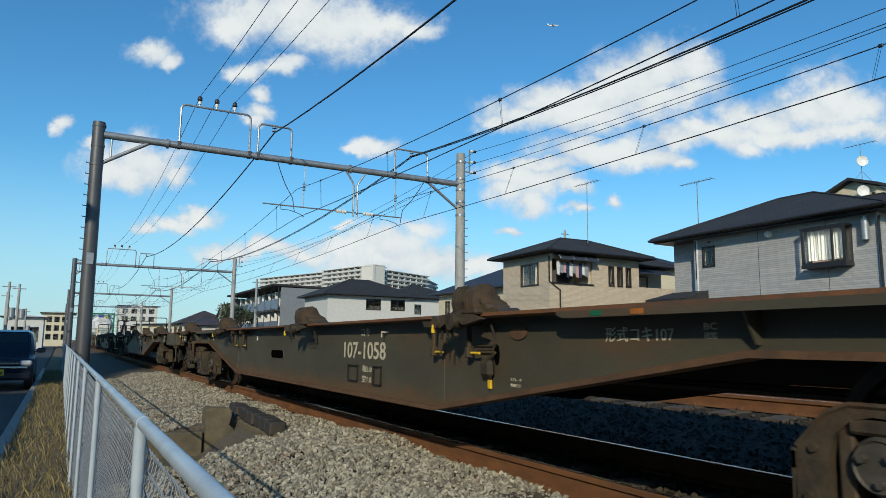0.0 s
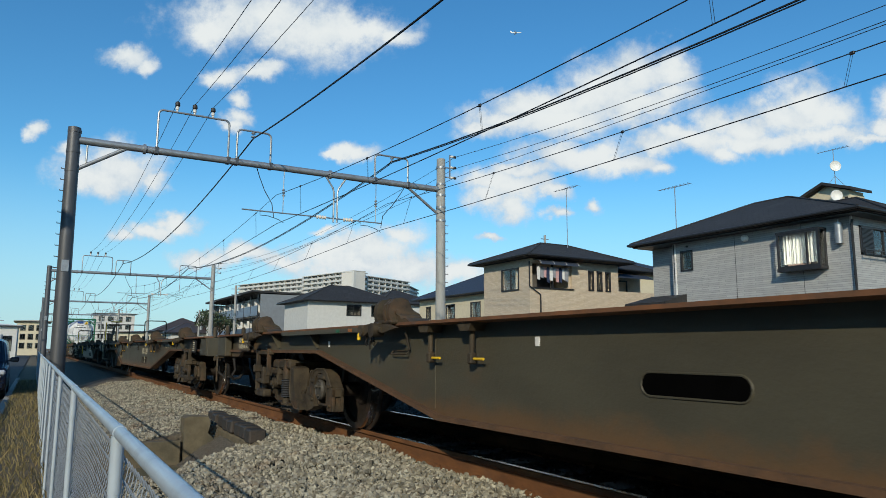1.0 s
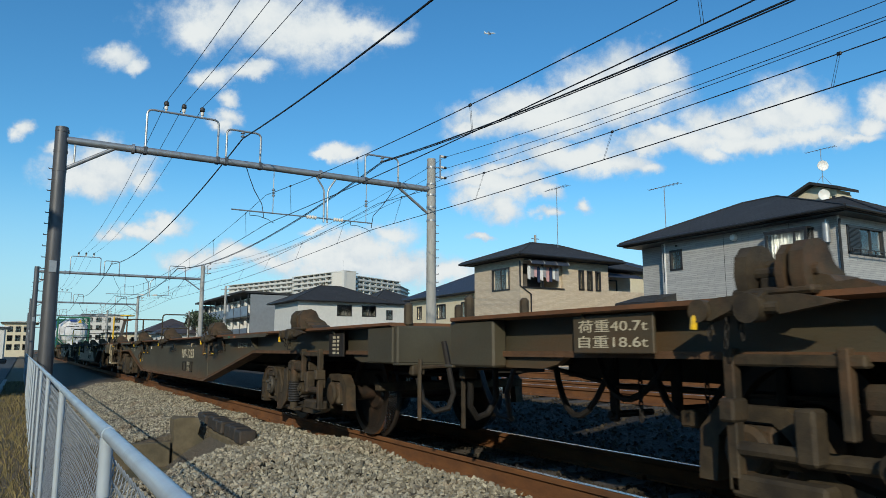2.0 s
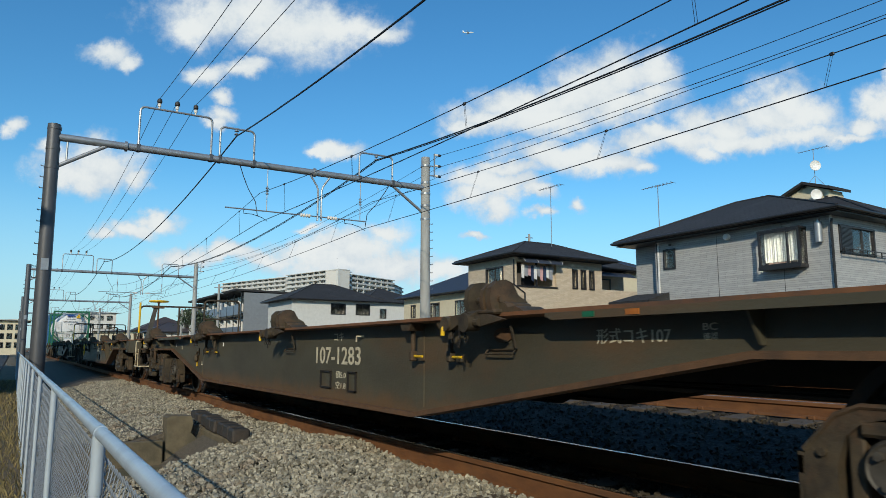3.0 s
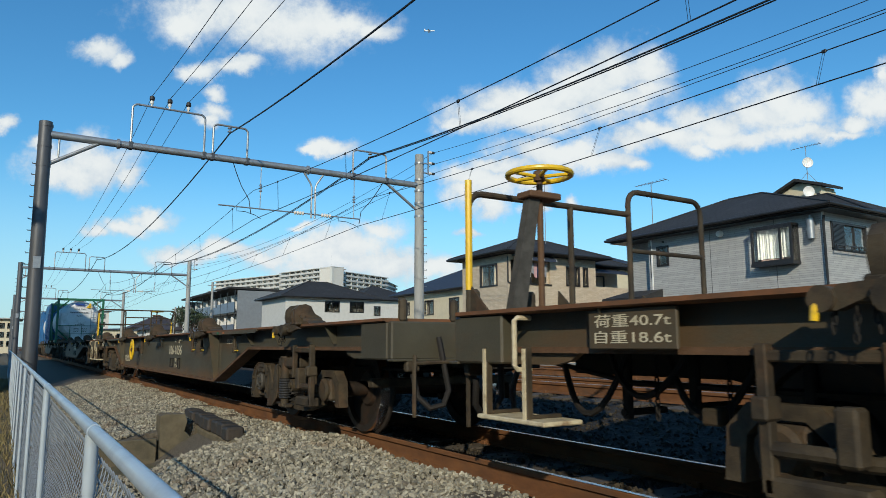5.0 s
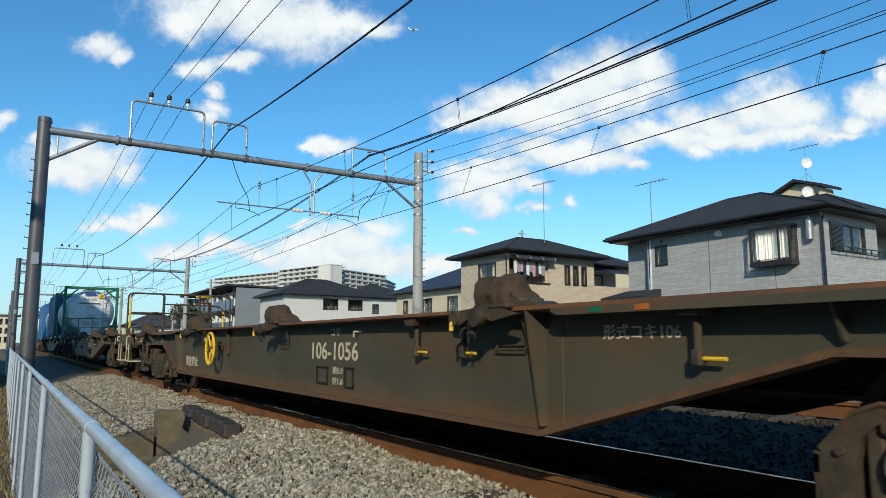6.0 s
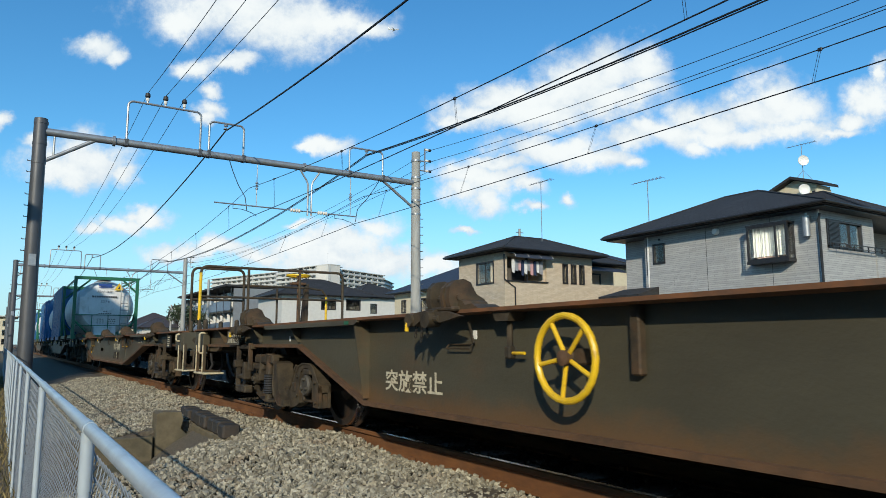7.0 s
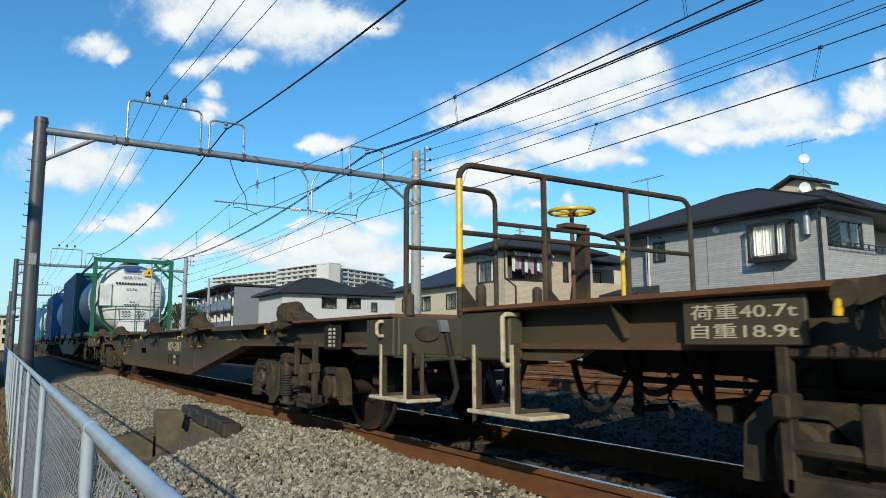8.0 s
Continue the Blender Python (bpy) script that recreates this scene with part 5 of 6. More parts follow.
def box_container(material, label):
    t = thing("box_container", label, "container", group="containers on the train")
    s = Shape()
    pts = []
    for i in range(40):
        y = -2.95 + i * 5.9 / 40
        pts += [(-1.2 - (.03 if i % 2 else 0), y), (-1.2 - (.03 if i % 2 else 0), y + 5.9 / 40)]
    s.prism(pts + [(1.2, 2.95), (1.2, -2.95)], "z", .12, 2.5)
    part("wall_panel", s, material, t, "corrugated painted side")
    f = Shape()
    for x in (-1.18, 1.18):
        for y in (-2.98, 2.98):
            f.box(x - .06, x + .06, y - .05, y + .05, 0, 2.58, .01)
        f.box(x - .05, x + .05, -2.95, 2.95, 0, .13).box(x - .05, x + .05, -2.95, 2.95, 2.48, 2.58)
    for y in (-2.98, 2.98):
        f.box(-1.15, 1.15, y - .05, y + .05, 0, .13).box(-1.15, 1.15, y - .05, y + .05, 2.46, 2.58)
    part("frame", f, material, t)
    d = Shape()
    for x in (-.6, -.2, .2, .6):
        d.cyl((x, -3.02, .15), (x, -3.02, 2.45), .02, n=8)
    part("door_bars", d, M_GALV, t)
    return t


def build_load():
    """What stands on the last wagons: (thing, place along the train)."""
    load = []
    green = tank_container(M_GREENP, M_TANK, "white tank container in a dark green frame")
    blue = tank_container(M_TANKBLUE, M_TANK, "white tank container in a blue frame")
    box = box_container(M_TANKBLUE, "blue corrugated box container")
    load = [(green, 37.95), (box, 44.35), (blue, 50.75)]
    for i, (source, s) in enumerate(((box, 58.5), (green, 64.9), (blue, 71.3), (box, 79), (green, 85.4), (box, 91.7))):
        load.append((copy_thing(source, Matrix()), s))
    mark_tank(green)
    return load


TRAIN = build_train()
LOAD = build_load()


# ------------------------------------------------------------------ houses
def wall_panel(axis, at, a0, a1, z0, z1, holes=(), thick=.16):
    """An upright wall with openings. axis x: it stands across x at that place and runs along y; holes: (a0, a1, z0, z1)."""
    cuts = sorted({a0, a1, *(h[0] for h in holes), *(h[1] for h in holes)})
    lifts = sorted({z0, z1, *(h[2] for h in holes), *(h[3] for h in holes)})
    solid = {(i, j) for i in range(len(cuts) - 1) for j in range(len(lifts) - 1)
             if not any(h[0] <= (cuts[i] + cuts[i + 1]) / 2 <= h[1] and h[2] <= (lifts[j] + lifts[j + 1]) / 2 <= h[3] for h in holes)}
    s, index = Shape(), {}

    def corner(i, j, d):
        if (i, j, d) not in index:
            index[i, j, d] = len(s.v)
            s.v.append((at + d * thick, cuts[i], lifts[j]) if axis == "x" else (cuts[i], at + d * thick, lifts[j]))
        return index[i, j, d]

    for i, j in sorted(solid):
        ring = [(i, j), (i + 1, j), (i + 1, j + 1), (i, j + 1)]
        for d in (0, 1):
            s.f.append(tuple(corner(*q, d) for q in ring))
        for n, (p, q) in enumerate(zip(ring, ring[1:] + ring[:1])):
            if (i + (0, 1, 0, -1)[n], j + (-1, 0, 1, 0)[n]) not in solid:
                s.f.append((corner(*p, 0), corner(*q, 0), corner(*q, 1), corner(*p, 1)))
    return s


def oriented(axis, at):
    """Place of window parts: local x along the wall, local y inwards, z up."""
    return Matrix(((0, 1, 0, at), (1, 0, 0, 0), (0, 0, 1, 0), (0, 0, 0, 1))) if axis == "x" else Matrix(((1, 0, 0, 0), (0, 1, 0, at), (0, 0, 1, 0), (0, 0, 0, 1)))


def add_window(house, axis, at, a0, a1, z0, z1, panes=2, curtain=False, frame=None, proud=.04, w=.05):
    m = oriented(axis, at)
    frame = frame or M_FRAME
    s = Shape()
    for p, q, r, t in ((a0 - .02, a1 + .02, z0 - .02, z0 + w), (a0 - .02, a1 + .02, z1 - w, z1 + .02), (a0 - .02, a0 + w, z0, z1), (a1 - w, a1 + .02, z0, z1)):
        s.box(p, q, -proud, .08, r, t)
    for i in range(1, panes):
        x = a0 + (a1 - a0) * i / panes
        s.box(x - w / 2, x + w / 2, .0, .07, z0, z1)
    win = part("window", s, frame, house, at=m)
    for i in range(panes):
        x0, x1 = a0 + (a1 - a0) * i / panes, a0 + (a1 - a0) * (i + 1) / panes
        g = part("pane", Shape().box(x0 + .01, x1 - .01, .03 + .01 * (i % 2), .036 + .01 * (i % 2), z0 + .01, z1 - .01), M_GLASS, win)
        g.visible_shadow = False
    room = Shape().add([(a0 - .3, .9, z0 - .4), (a1 + .3, .9, z0 - .4), (a1 + .3, .9, z1 + .3), (a0 - .3, .9, z1 + .3), (a0 - .3, .17, z0 - .4), (a1 + .3, .17, z0 - .4), (a1 + .3, .17, z1 + .3), (a0 - .3, .17, z1 + .3)],
                       [(0, 1, 2, 3), (0, 1, 5, 4), (3, 2, 6, 7), (0, 3, 7, 4), (1, 2, 6, 5)])
    part("room", room, M_ROOM, win, "dim room behind the glass")
    if curtain:
        pts = []
        n = 46
        for i in range(n + 1):
            x = a0 + (a1 - a0) * i / n
            pts.append((x, .13 + .035 * math.sin(i * 1.35) + .012 * math.sin(i * .5)))
        c = Shape().prism(pts + [(x, y + .006) for x, y in pts[::-1]], "z", z0 + .16, z1 - .03)
        part("curtain", c, M_CURTAIN, win, "white gathered curtain")
    return win


def hip_roof(x0, x1, y0, y1, z, rise, ridge, t=.13, along="y"):
    """A hipped roof with a thick eave; ridge: start and end of the ridge along its axis."""
    xm, ym = (x0 + x1) / 2, (y0 + y1) / 2
    a, b = ((xm, ridge[0], z + rise), (xm, ridge[1], z + rise)) if along == "y" else ((ridge[0], ym, z + rise), (ridge[1], ym, z + rise))
    low = [(x0, y0, z), (x1, y0, z), (x1, y1, z), (x0, y1, z)]
    v = low + [(x, y, z - t) for x, y, _ in low] + [a, b]
    if along == "y":
        f = [(0, 1, 8), (1, 2, 9, 8), (2, 3, 9), (3, 0, 8, 9)]
    else:
        f = [(3, 0, 8), (0, 1, 9, 8), (1, 2, 9), (2, 3, 8, 9)]
    f += [(0, 1, 5, 4), (1, 2, 6, 5), (2, 3, 7, 6), (3, 0, 4, 7), (4, 5, 6, 7)]
    return Shape().add(v, f)


def ridge_caps(x0, x1, y0, y1, z, rise, ridge, along="y"):
    xm, ym = (x0 + x1) / 2, (y0 + y1) / 2
    a, b = ((xm, ridge[0], z + rise), (xm, ridge[1], z + rise)) if along == "y" else ((ridge[0], ym, z + rise), (ridge[1], ym, z + rise))
    pairs = [(a, b)] + ([(a, (x0, y0, z)), (a, (x1, y0, z)), (b, (x1, y1, z)), (b, (x0, y1, z))] if along == "y"
                        else [(a, (x0, y0, z)), (a, (x0, y1, z)), (b, (x1, y0, z)), (b, (x1, y1, z))])
    s = Shape()
    for p, q in pairs:
        s.tube([p, q], .05, 6)
    return s


def gutter(x0, x1, y0, y1, z):
    return Shape().tube([(x0 - .05, y0 - .05, z), (x1 + .05, y0 - .05, z), (x1 + .05, y1 + .05, z), (x0 - .05, y1 + .05, z)], .055, 8, True)


def add_roof(house, x0, x1, y0, y1, z, rise, ridge, material, along="y"):
    r = part("roof", hip_roof(x0, x1, y0, y1, z, rise, ridge, along=along), material, house, "dark slate hipped roof")
    part("ridge_cap", ridge_caps(x0, x1, y0, y1, z, rise, ridge, along), material, r)
    part("gutter", gutter(x0, x1, y0, y1, z - .06), M_FRAME, r, "dark rain gutter")
    return r


def aerial(x, y, z0, z1, dish=False, label="thin television aerial on a roof mast"):
    a = thing("tv_aerial", label, "aerial", pose(x, y, z0))
    h = z1 - z0
    part("mast", Shape().cyl((0, 0, 0), (0, 0, h), .019, n=8), M_GALV, a)
    s = Shape().tube([(-.15, .75, h - .08), (.12, -.75, h - .02)], .015, 6)
    for i in range(9):
        t = i / 8
        cx, cy = -.15 + .27 * t, .75 - 1.5 * t
        l = .12 + .12 * t
        s.tube([(cx - l, cy - l * .18, h - .08 + .06 * t), (cx + l, cy + l * .18, h - .08 + .06 * t)], .009, 5)
    part("aerial_rods", s, M_GALV, a)
    if dish:
        d = Shape().turned([(.02, .08), (.14, .06), (.24, .02), (.29, -.01), (.28, -.03), (.22, .01), (.12, .04), (.02, .06)], (0, 0, 0), "y", 24)
        part("dish", d, M_WHITE, a, "white satellite dish", at=pose(-.15, -.15, h - 1.0, 0, 0, -38))
        s = Shape()
        for dx, dy in ((.5, .3), (-.5, .3), (0, -.55)):
            s.tube([(0, 0, .7), (dx, dy, 0)], .012, 5)
        part("stay", s, M_GALV, a)
    return a


def build_grey_house():
    h = thing("grey_house", "two-storey house with pale grey siding and a dark hipped slate roof", "house", group="houses by the railway")
    z0, z1 = -.75, 5.25
    bay, small = (13.45, 14.94, 3.66, 4.9), (19.02, 19.6, 4.06, 4.88)
    part("wall", wall_panel("x", 23, 12.55, 19.9, z0, z1, (bay, small)), M_SIDING, h, "pale grey split-stone siding")
    part("wall", wall_panel("x", 23.5, 19.9, 21.6, z0, z1), M_SIDING, h)
    part("wall", Shape().box(23.0, 23.5, 19.9, 20.06, z0, z1), M_SIDING, h)
    side = (23.45, 25.7, 4.0, 4.95)
    part("wall", wall_panel("y", 12.55, 23.16, 26.6, z0, z1, (side,)), M_SIDING, h)
    part("wall", wall_panel("y", 14.2, 26.6, 33, z0, z1, ((27.2, 28.9, 3.1, 4.9),)), M_SIDING, h)
    part("wall", Shape().box(26.44, 26.6, 12.71, 14.2, z0, z1).box(32.84, 33, 14.36, 21.6, z0, z1).box(23.66, 32.84, 21.44, 21.6, z0, z1), M_SIDING, h)
    part("joint", Shape().box(22.994, 23.0, 17.0, 17.012, z0, z1).box(22.994, 23.0, 14.3, 14.312, z0, 3.6).box(22.994, 23, 14.3, 14.312, 4.95, z1), M_FRAME, h, "thin dark panel joint")
    part("corner_trim", Shape().box(22.97, 23.03, 19.86, 19.92, z0, z1), M_WHITE, h)
    part("corner_trim", Shape().box(22.975, 23.03, 12.52, 12.58, z0, z1), M_WHITE, h)
    # bay window standing out from the wall
    b = part("bay_window", Shape().box(22.53, 23.0, 13.4, 14.99, 3.55, 3.66), M_FRAME, h, "black framed bay window standing out from the wall")
    for q in ((22.55, 22.63, 13.42, 13.5, 3.66, 4.9), (22.55, 22.63, 14.89, 14.97, 3.66, 4.9), (22.53, 23.0, 13.4, 14.99, 4.9, 4.97), (22.55, 22.62, 13.5, 14.89, 3.66, 3.73),
              (22.55, 22.62, 13.5, 14.89, 4.84, 4.9), (22.55, 22.62, 13.84, 13.9, 3.73, 4.84), (22.94, 23.0, 13.42, 13.5, 3.66, 4.9), (22.94, 23.0, 14.89, 14.97, 3.66, 4.9)):
        part("frame_bar", Shape().box(*q), M_FRAME, b)
    for x0, x1, y0, y1 in ((22.575, 22.582, 13.5, 14.89), (22.63, 22.94, 13.45, 13.457), (22.63, 22.94, 14.93, 14.937)):
        part("pane", Shape().box(x0, x1, y0, y1, 3.7, 4.88), M_GLASS, b).visible_shadow = False
    pts = [(22.78 + .022 * math.sin(i * 1.15 + 1.6 * math.sin(i * .23)) + .02 * math.sin(i * .37), 13.55 + 1.3 * i / 70) for i in range(71)]
    part("curtain", Shape().prism(pts + [(x + .006, y) for x, y in pts[::-1]], "z", 3.82, 4.88), M_CURTAIN, b, "white gathered curtain")
    part("cushion", Shape().box(22.66, 22.9, 13.9, 14.7, 3.67, 3.8, .05), mat("dusty_cloth", (.33, .22, .19), (.25, .17, .15), 8, .95), b, "dusty pink cloth on the sill")
    part("room", Shape().box(23.2, 23.25, 13.0, 15.4, 3.2, 5.2).box(23.17, 23.25, 13.0, 13.4, 3.2, 5.2), M_ROOM, b)
    add_window(h, "x", 23, *small, panes=1)
    part("slit_window", Shape().box(22.985, 23.48, 19.915, 19.98, 3.6, 5.2), M_FRAME, h, "tall dark slit in the recess")
    add_window(h, "y", 12.55, *side, panes=3)
    shutter = part("shutter", Shape().box(23.48, 24.22, 12.532, 12.545, 4.03, 4.93), M_FRAME, h, "black louvred shutter")
    slat = Shape().box(23.5, 24.2, 12.49, 12.53, 4.05, 4.08).mesh("slat")
    for i in range(20):
        part("slat", slat, M_FRAME, shutter, at=pose(0, 0, i * .043))
    add_window(h, "y", 14.2, 27.2, 28.9, 3.1, 4.9, panes=2)
    rail = Shape().box(23.3, 27.6, 12.3, 12.34, 4.1, 4.13).box(23.3, 27.6, 12.3, 12.34, 3.98, 4.0)
    for i in range(10):
        rail.box(23.3 + i * .47, 23.33 + i * .47, 12.3, 12.34, 3.92, 4.1)
    part("window_rail", rail, M_FRAME, h, "thin black guard rail")
    part("balcony", Shape().box(26.6, 30.5, 12.5, 12.62, 2.4, 3.9).box(26.6, 30.5, 12.62, 14.2, 2.4, 2.55), M_SIDING, h)
    part("down_pipe", Shape().tube([(22.9, 12.45, 5.1), (22.93, 12.5, 4.9), (22.93, 12.5, -.6)], .045, 8), M_FRAME, h, "dark rain pipe down the corner")
    part("vent_duct", Shape().cyl((22.85, 12.9, 4.35), (22.85, 12.9, 5.05), .13, n=14).cyl((22.85, 12.9, 5.05), (22.85, 12.9, 5.15), .05, n=8), M_GALV, h, "grey round exhaust duct")
    part("wall_lamp", Shape().turned([(.02, 22.82), (.11, 22.84), (.13, 22.92), (.12, 23.0)], (0, 16.5, 5.02), "x", 16), M_WHITE, h, "round white wall vent")
    part("sensor", Shape().box(22.9, 23.0, 19.2, 19.28, 5.02, 5.1, .02), M_FRAME, h)
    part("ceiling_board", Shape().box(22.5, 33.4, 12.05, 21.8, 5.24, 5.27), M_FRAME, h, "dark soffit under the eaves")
    add_roof(h, 22.35, 30.6, 11.95, 21.85, 5.42, 1.70, (16.9, 18.5), M_ROOF)
    add_roof(h, 27.0, 35.0, 12.4, 22.2, 5.5, 2.05, (16.6, 18.0), M_ROOF)
    # porch roof
    part("porch_roof", Shape().add([(21.7, 19.4, 2.75), (23.0, 19.4, 3.1), (23.0, 21.3, 3.1), (21.7, 21.6, 2.75), (21.7, 19.4, 2.65), (23, 19.4, 2.65), (23, 21.3, 2.65), (21.7, 21.6, 2.65)],
         [(0, 1, 2, 3), (4, 5, 6, 7), (0, 1, 5, 4), (1, 2, 6, 5), (2, 3, 7, 6), (3, 0, 4, 7)]), M_ROOF, h, "small dark porch roof")
    aerial(24.2, 20.8, 5.95, 8.1)
    # cream attic house behind
    a = thing("cream_house", "cream house with a dark pitched attic roof behind the grey house", "house", group="houses by the railway")
    part("wall", Shape().box(36.0, 37.4, 19.6, 22.4, -.75, 8.95), M_CREAMWALL, a)
    gable = Shape().prism([(19.3, 9.2), (20.8, 9.72), (22.8, 8.85), (22.8, 8.7), (20.8, 9.57), (19.3, 9.05)], "x", 35.6, 37.6)
    part("roof", gable, M_ROOF, a)
    part("gable", Shape().prism([(19.6, 8.94), (19.6, 9.1), (20.8, 9.54), (22.4, 8.88), (22.4, 8.8)], "x", 36.02, 37.3), M_CREAMWALL, a)
    part("attic_window", Shape().box(35.98, 36.02, 19.68, 19.85, 8.5, 8.78), M_FRAME, a)
    part("dish", Shape().turned([(.02, .1), (.2, .06), (.3, -.02), (.28, -.04), (.17, .03), (.02, .06)], (0, 0, 0), "y", 24), M_WHITE, a, "white satellite dish", at=pose(35.6, 20.05, 8.85, 0, 0, -40))
    part("lower_wing", Shape().box(36, 46, 10, 15.5, -.75, 7.2).prism([(9.6, 7.2), (12.6, 7.9), (15.8, 7.2)], "x", 35.7, 46.3), M_CREAMWALL, a)
    aerial(36.4, 20.5, 9.4, 11.6, True, "television aerial with a white satellite dish on a stayed mast")


def build_beige_house():
    h = thing("beige_house", "two-storey beige tiled house with a dark hipped roof and laundry", "house", group="houses by the railway")
    z0, z1 = -.75, 5.35
    win = (28.2, 29.7, 3.82, 4.95)
    slits = [(24.86 + i * .6, 25.2 + i * .6, 3.9, 4.93) for i in range(3)]
    log = (21.16, 23.75, 3.9, 5.12)
    part("wall", wall_panel("x", 21, 27.3, 31.4, z0, z1, (win,)), M_TILEWALL, h, "beige tile cladding")
    part("wall", wall_panel("y", 27.3, 21.16, 27.0, z0, z1, (log, *slits)), M_TILEWALL, h)
    part("wall", wall_panel("y", 28.6, 27.0, 30.0, z0, z1 - .2), M_TILEWALL, h)
    part("wall", Shape().box(26.84, 27, 27.46, 28.6, z0, z1).box(29.9, 30.06, 28.76, 31.4, z0, z1 - .2).box(21.16, 29.9, 31.24, 31.4, z0, z1), M_TILEWALL, h)
    w = add_window(h, "x", 21, *win, panes=2)
    part("shutter_box", Shape().box(20.86, 21.0, 28.1, 29.8, 4.95, 5.2, .02), mat("bronze_box", (.13, .115, .095), (.11, .1, .08), 6, .5), w, "bronze roller shutter box")
    for q in slits:
        add_window(h, "y", 27.3, *q, panes=1)
    lg = part("balcony_recess", Shape().box(21.16, 23.75, 28.6, 28.7, 3.7, 5.3).box(23.6, 23.75, 27.46, 28.6, 3.7, 5.3).box(21.16, 23.75, 27.46, 28.6, 5.15, 5.25).box(21.16, 23.75, 27.46, 28.6, 3.6, 3.7), M_TILEWALL, h, "recessed balcony")
    part("balcony_door", Shape().box(21.6, 23.3, 28.56, 28.6, 3.75, 5.1), M_FRAME, lg)
    part("coping", Shape().box(21.1, 23.8, 27.22, 27.5, 3.86, 3.92).box(22.42, 22.5, 27.3, 27.38, 3.92, 5.12), M_FRAME, lg)
    pts = [(27.3, 5.3)] + [(27.3 - .6 * math.sin(i * .26), 5.3 - .26 * (1 - math.cos(i * .26))) for i in range(1, 7)]
    canopy = part("canopy", Shape().prism(pts + [(a, b - .03) for a, b in pts[::-1]], "x", 21.25, 23.7), M_ROOFBLUE, h, "curved dark see-through balcony canopy")
    rb = Shape()
    for x in (21.25, 22.1, 22.9, 23.7):
        rb.tube([(x, a, b + .01) for a, b in pts], .025, 6)
    part("canopy_rib", rb, M_GALV, canopy)
    rng = random.Random(9)
    tints = [mat("cloth_white", (.75, .75, .74)), mat("cloth_navy", (.03, .045, .10)), mat("cloth_pink", (.62, .36, .36)), mat("cloth_grey", (.30, .31, .34))]
    rod = thing("laundry_pole", "laundry of shirts and towels hung on a balcony pole", "laundry", pose(0, 27.15, 4.95))
    part("pole", Shape().cyl((21.3, 0, 0), (23.5, 0, 0), .016, n=8), M_GALV, rod)
    part("pole_hook", Shape().tube([(21.5, 0, 0), (21.5, .1, .12), (21.5, .3, .2)], .012, 5).tube([(23.2, 0, 0), (23.2, .1, .12), (23.2, .3, .2)], .012, 5), M_GALV, rod)
    for i in range(10):
        x, d, wd = 21.42 + i * .2, rng.uniform(.55, .85), rng.uniform(.08, .13)
        part("garment", Shape().prism([(x - wd, -.08), (x - wd * .2, 0), (x + wd * .2, 0), (x + wd, -.08), (x + wd * .8, -d), (x - wd * .8, -d + .05)], "y", -.03 - .02 * (i % 2), .0), tints[(i * 3) % 4], rod)
    part("drain_pipe", Shape().tube([(20.93, 27.23, 5.2), (20.93, 27.23, 3.95), (21.6, 27.22, 3.55), (21.6, 27.22, -.6)], .04, 8), M_FRAME, h)
    part("small_balcony", Shape().box(27.0, 29.8, 27.3, 27.42, 2.6, 3.95).box(27.0, 29.8, 27.42, 28.6, 2.6, 2.75), M_TILEWALL, h)
    add_window(h, "y", 28.6, 27.4, 28.9, 3.1, 4.7, panes=2, proud=.06)
    part("small_canopy", Shape().prism([(28.6, 5.1), (27.9, 5.0), (27.4, 4.75), (27.4, 4.72), (27.9, 4.96), (28.6, 5.06)], "x", 27.1, 29.8), M_ROOFBLUE, h)
    add_roof(h, 20.45, 27.5, 26.6, 32.0, 5.5, 1.05, (23.3, 25.2), M_ROOF, along="x")
    add_roof(h, 26.5, 30.5, 27.8, 32.0, 5.3, .8, (27.8, 29.2), M_ROOF, along="x")
    part("wall_light", Shape().turned([(.02, 20.84), (.08, 20.86), (.1, 20.94), (.1, 21.0)], (0, 28.0, 2.5), "x", 12), M_WHITE, h)
    aerial(23.75, 27.6, 6.1, 9.35)


def plain_house(name, label, x0, x1, y0, y1, eave, rise, wall, roof, windows_x=(), windows_y=(), along="y"):
    """A house farther off: walls with real window openings and a hipped roof."""
    h = thing(name, label, "house", group="houses by the railway")
    part("wall", wall_panel("x", x0, y0, y1, -.75, eave, windows_x), wall, h)
    part("wall", wall_panel("y", y0, x0 + .16, x1, -.75, eave, windows_y), wall, h)
    part("wall", Shape().box(x1 - .16, x1, y0 + .16, y1, -.75, eave).box(x0 + .16, x1 - .16, y1 - .16, y1, -.75, eave), wall, h)
    for q in windows_x:
        add_window(h, "x", x0, *q)
    for q in windows_y:
        add_window(h, "y", y0, *q)
    o = .6
    span = min(x1 - x0, y1 - y0) / 2
    ridge = (y0 + span, y1 - span) if along == "y" else (x0 + span, x1 - span)
    if ridge[1] < ridge[0] + .4:
        mid = sum(ridge) / 2
        ridge = (mid - .2, mid + .2)
    add_roof(h, x0 - o, x1 + o, y0 - o, y1 + o, eave + .12, rise, ridge, roof, along)
    return h


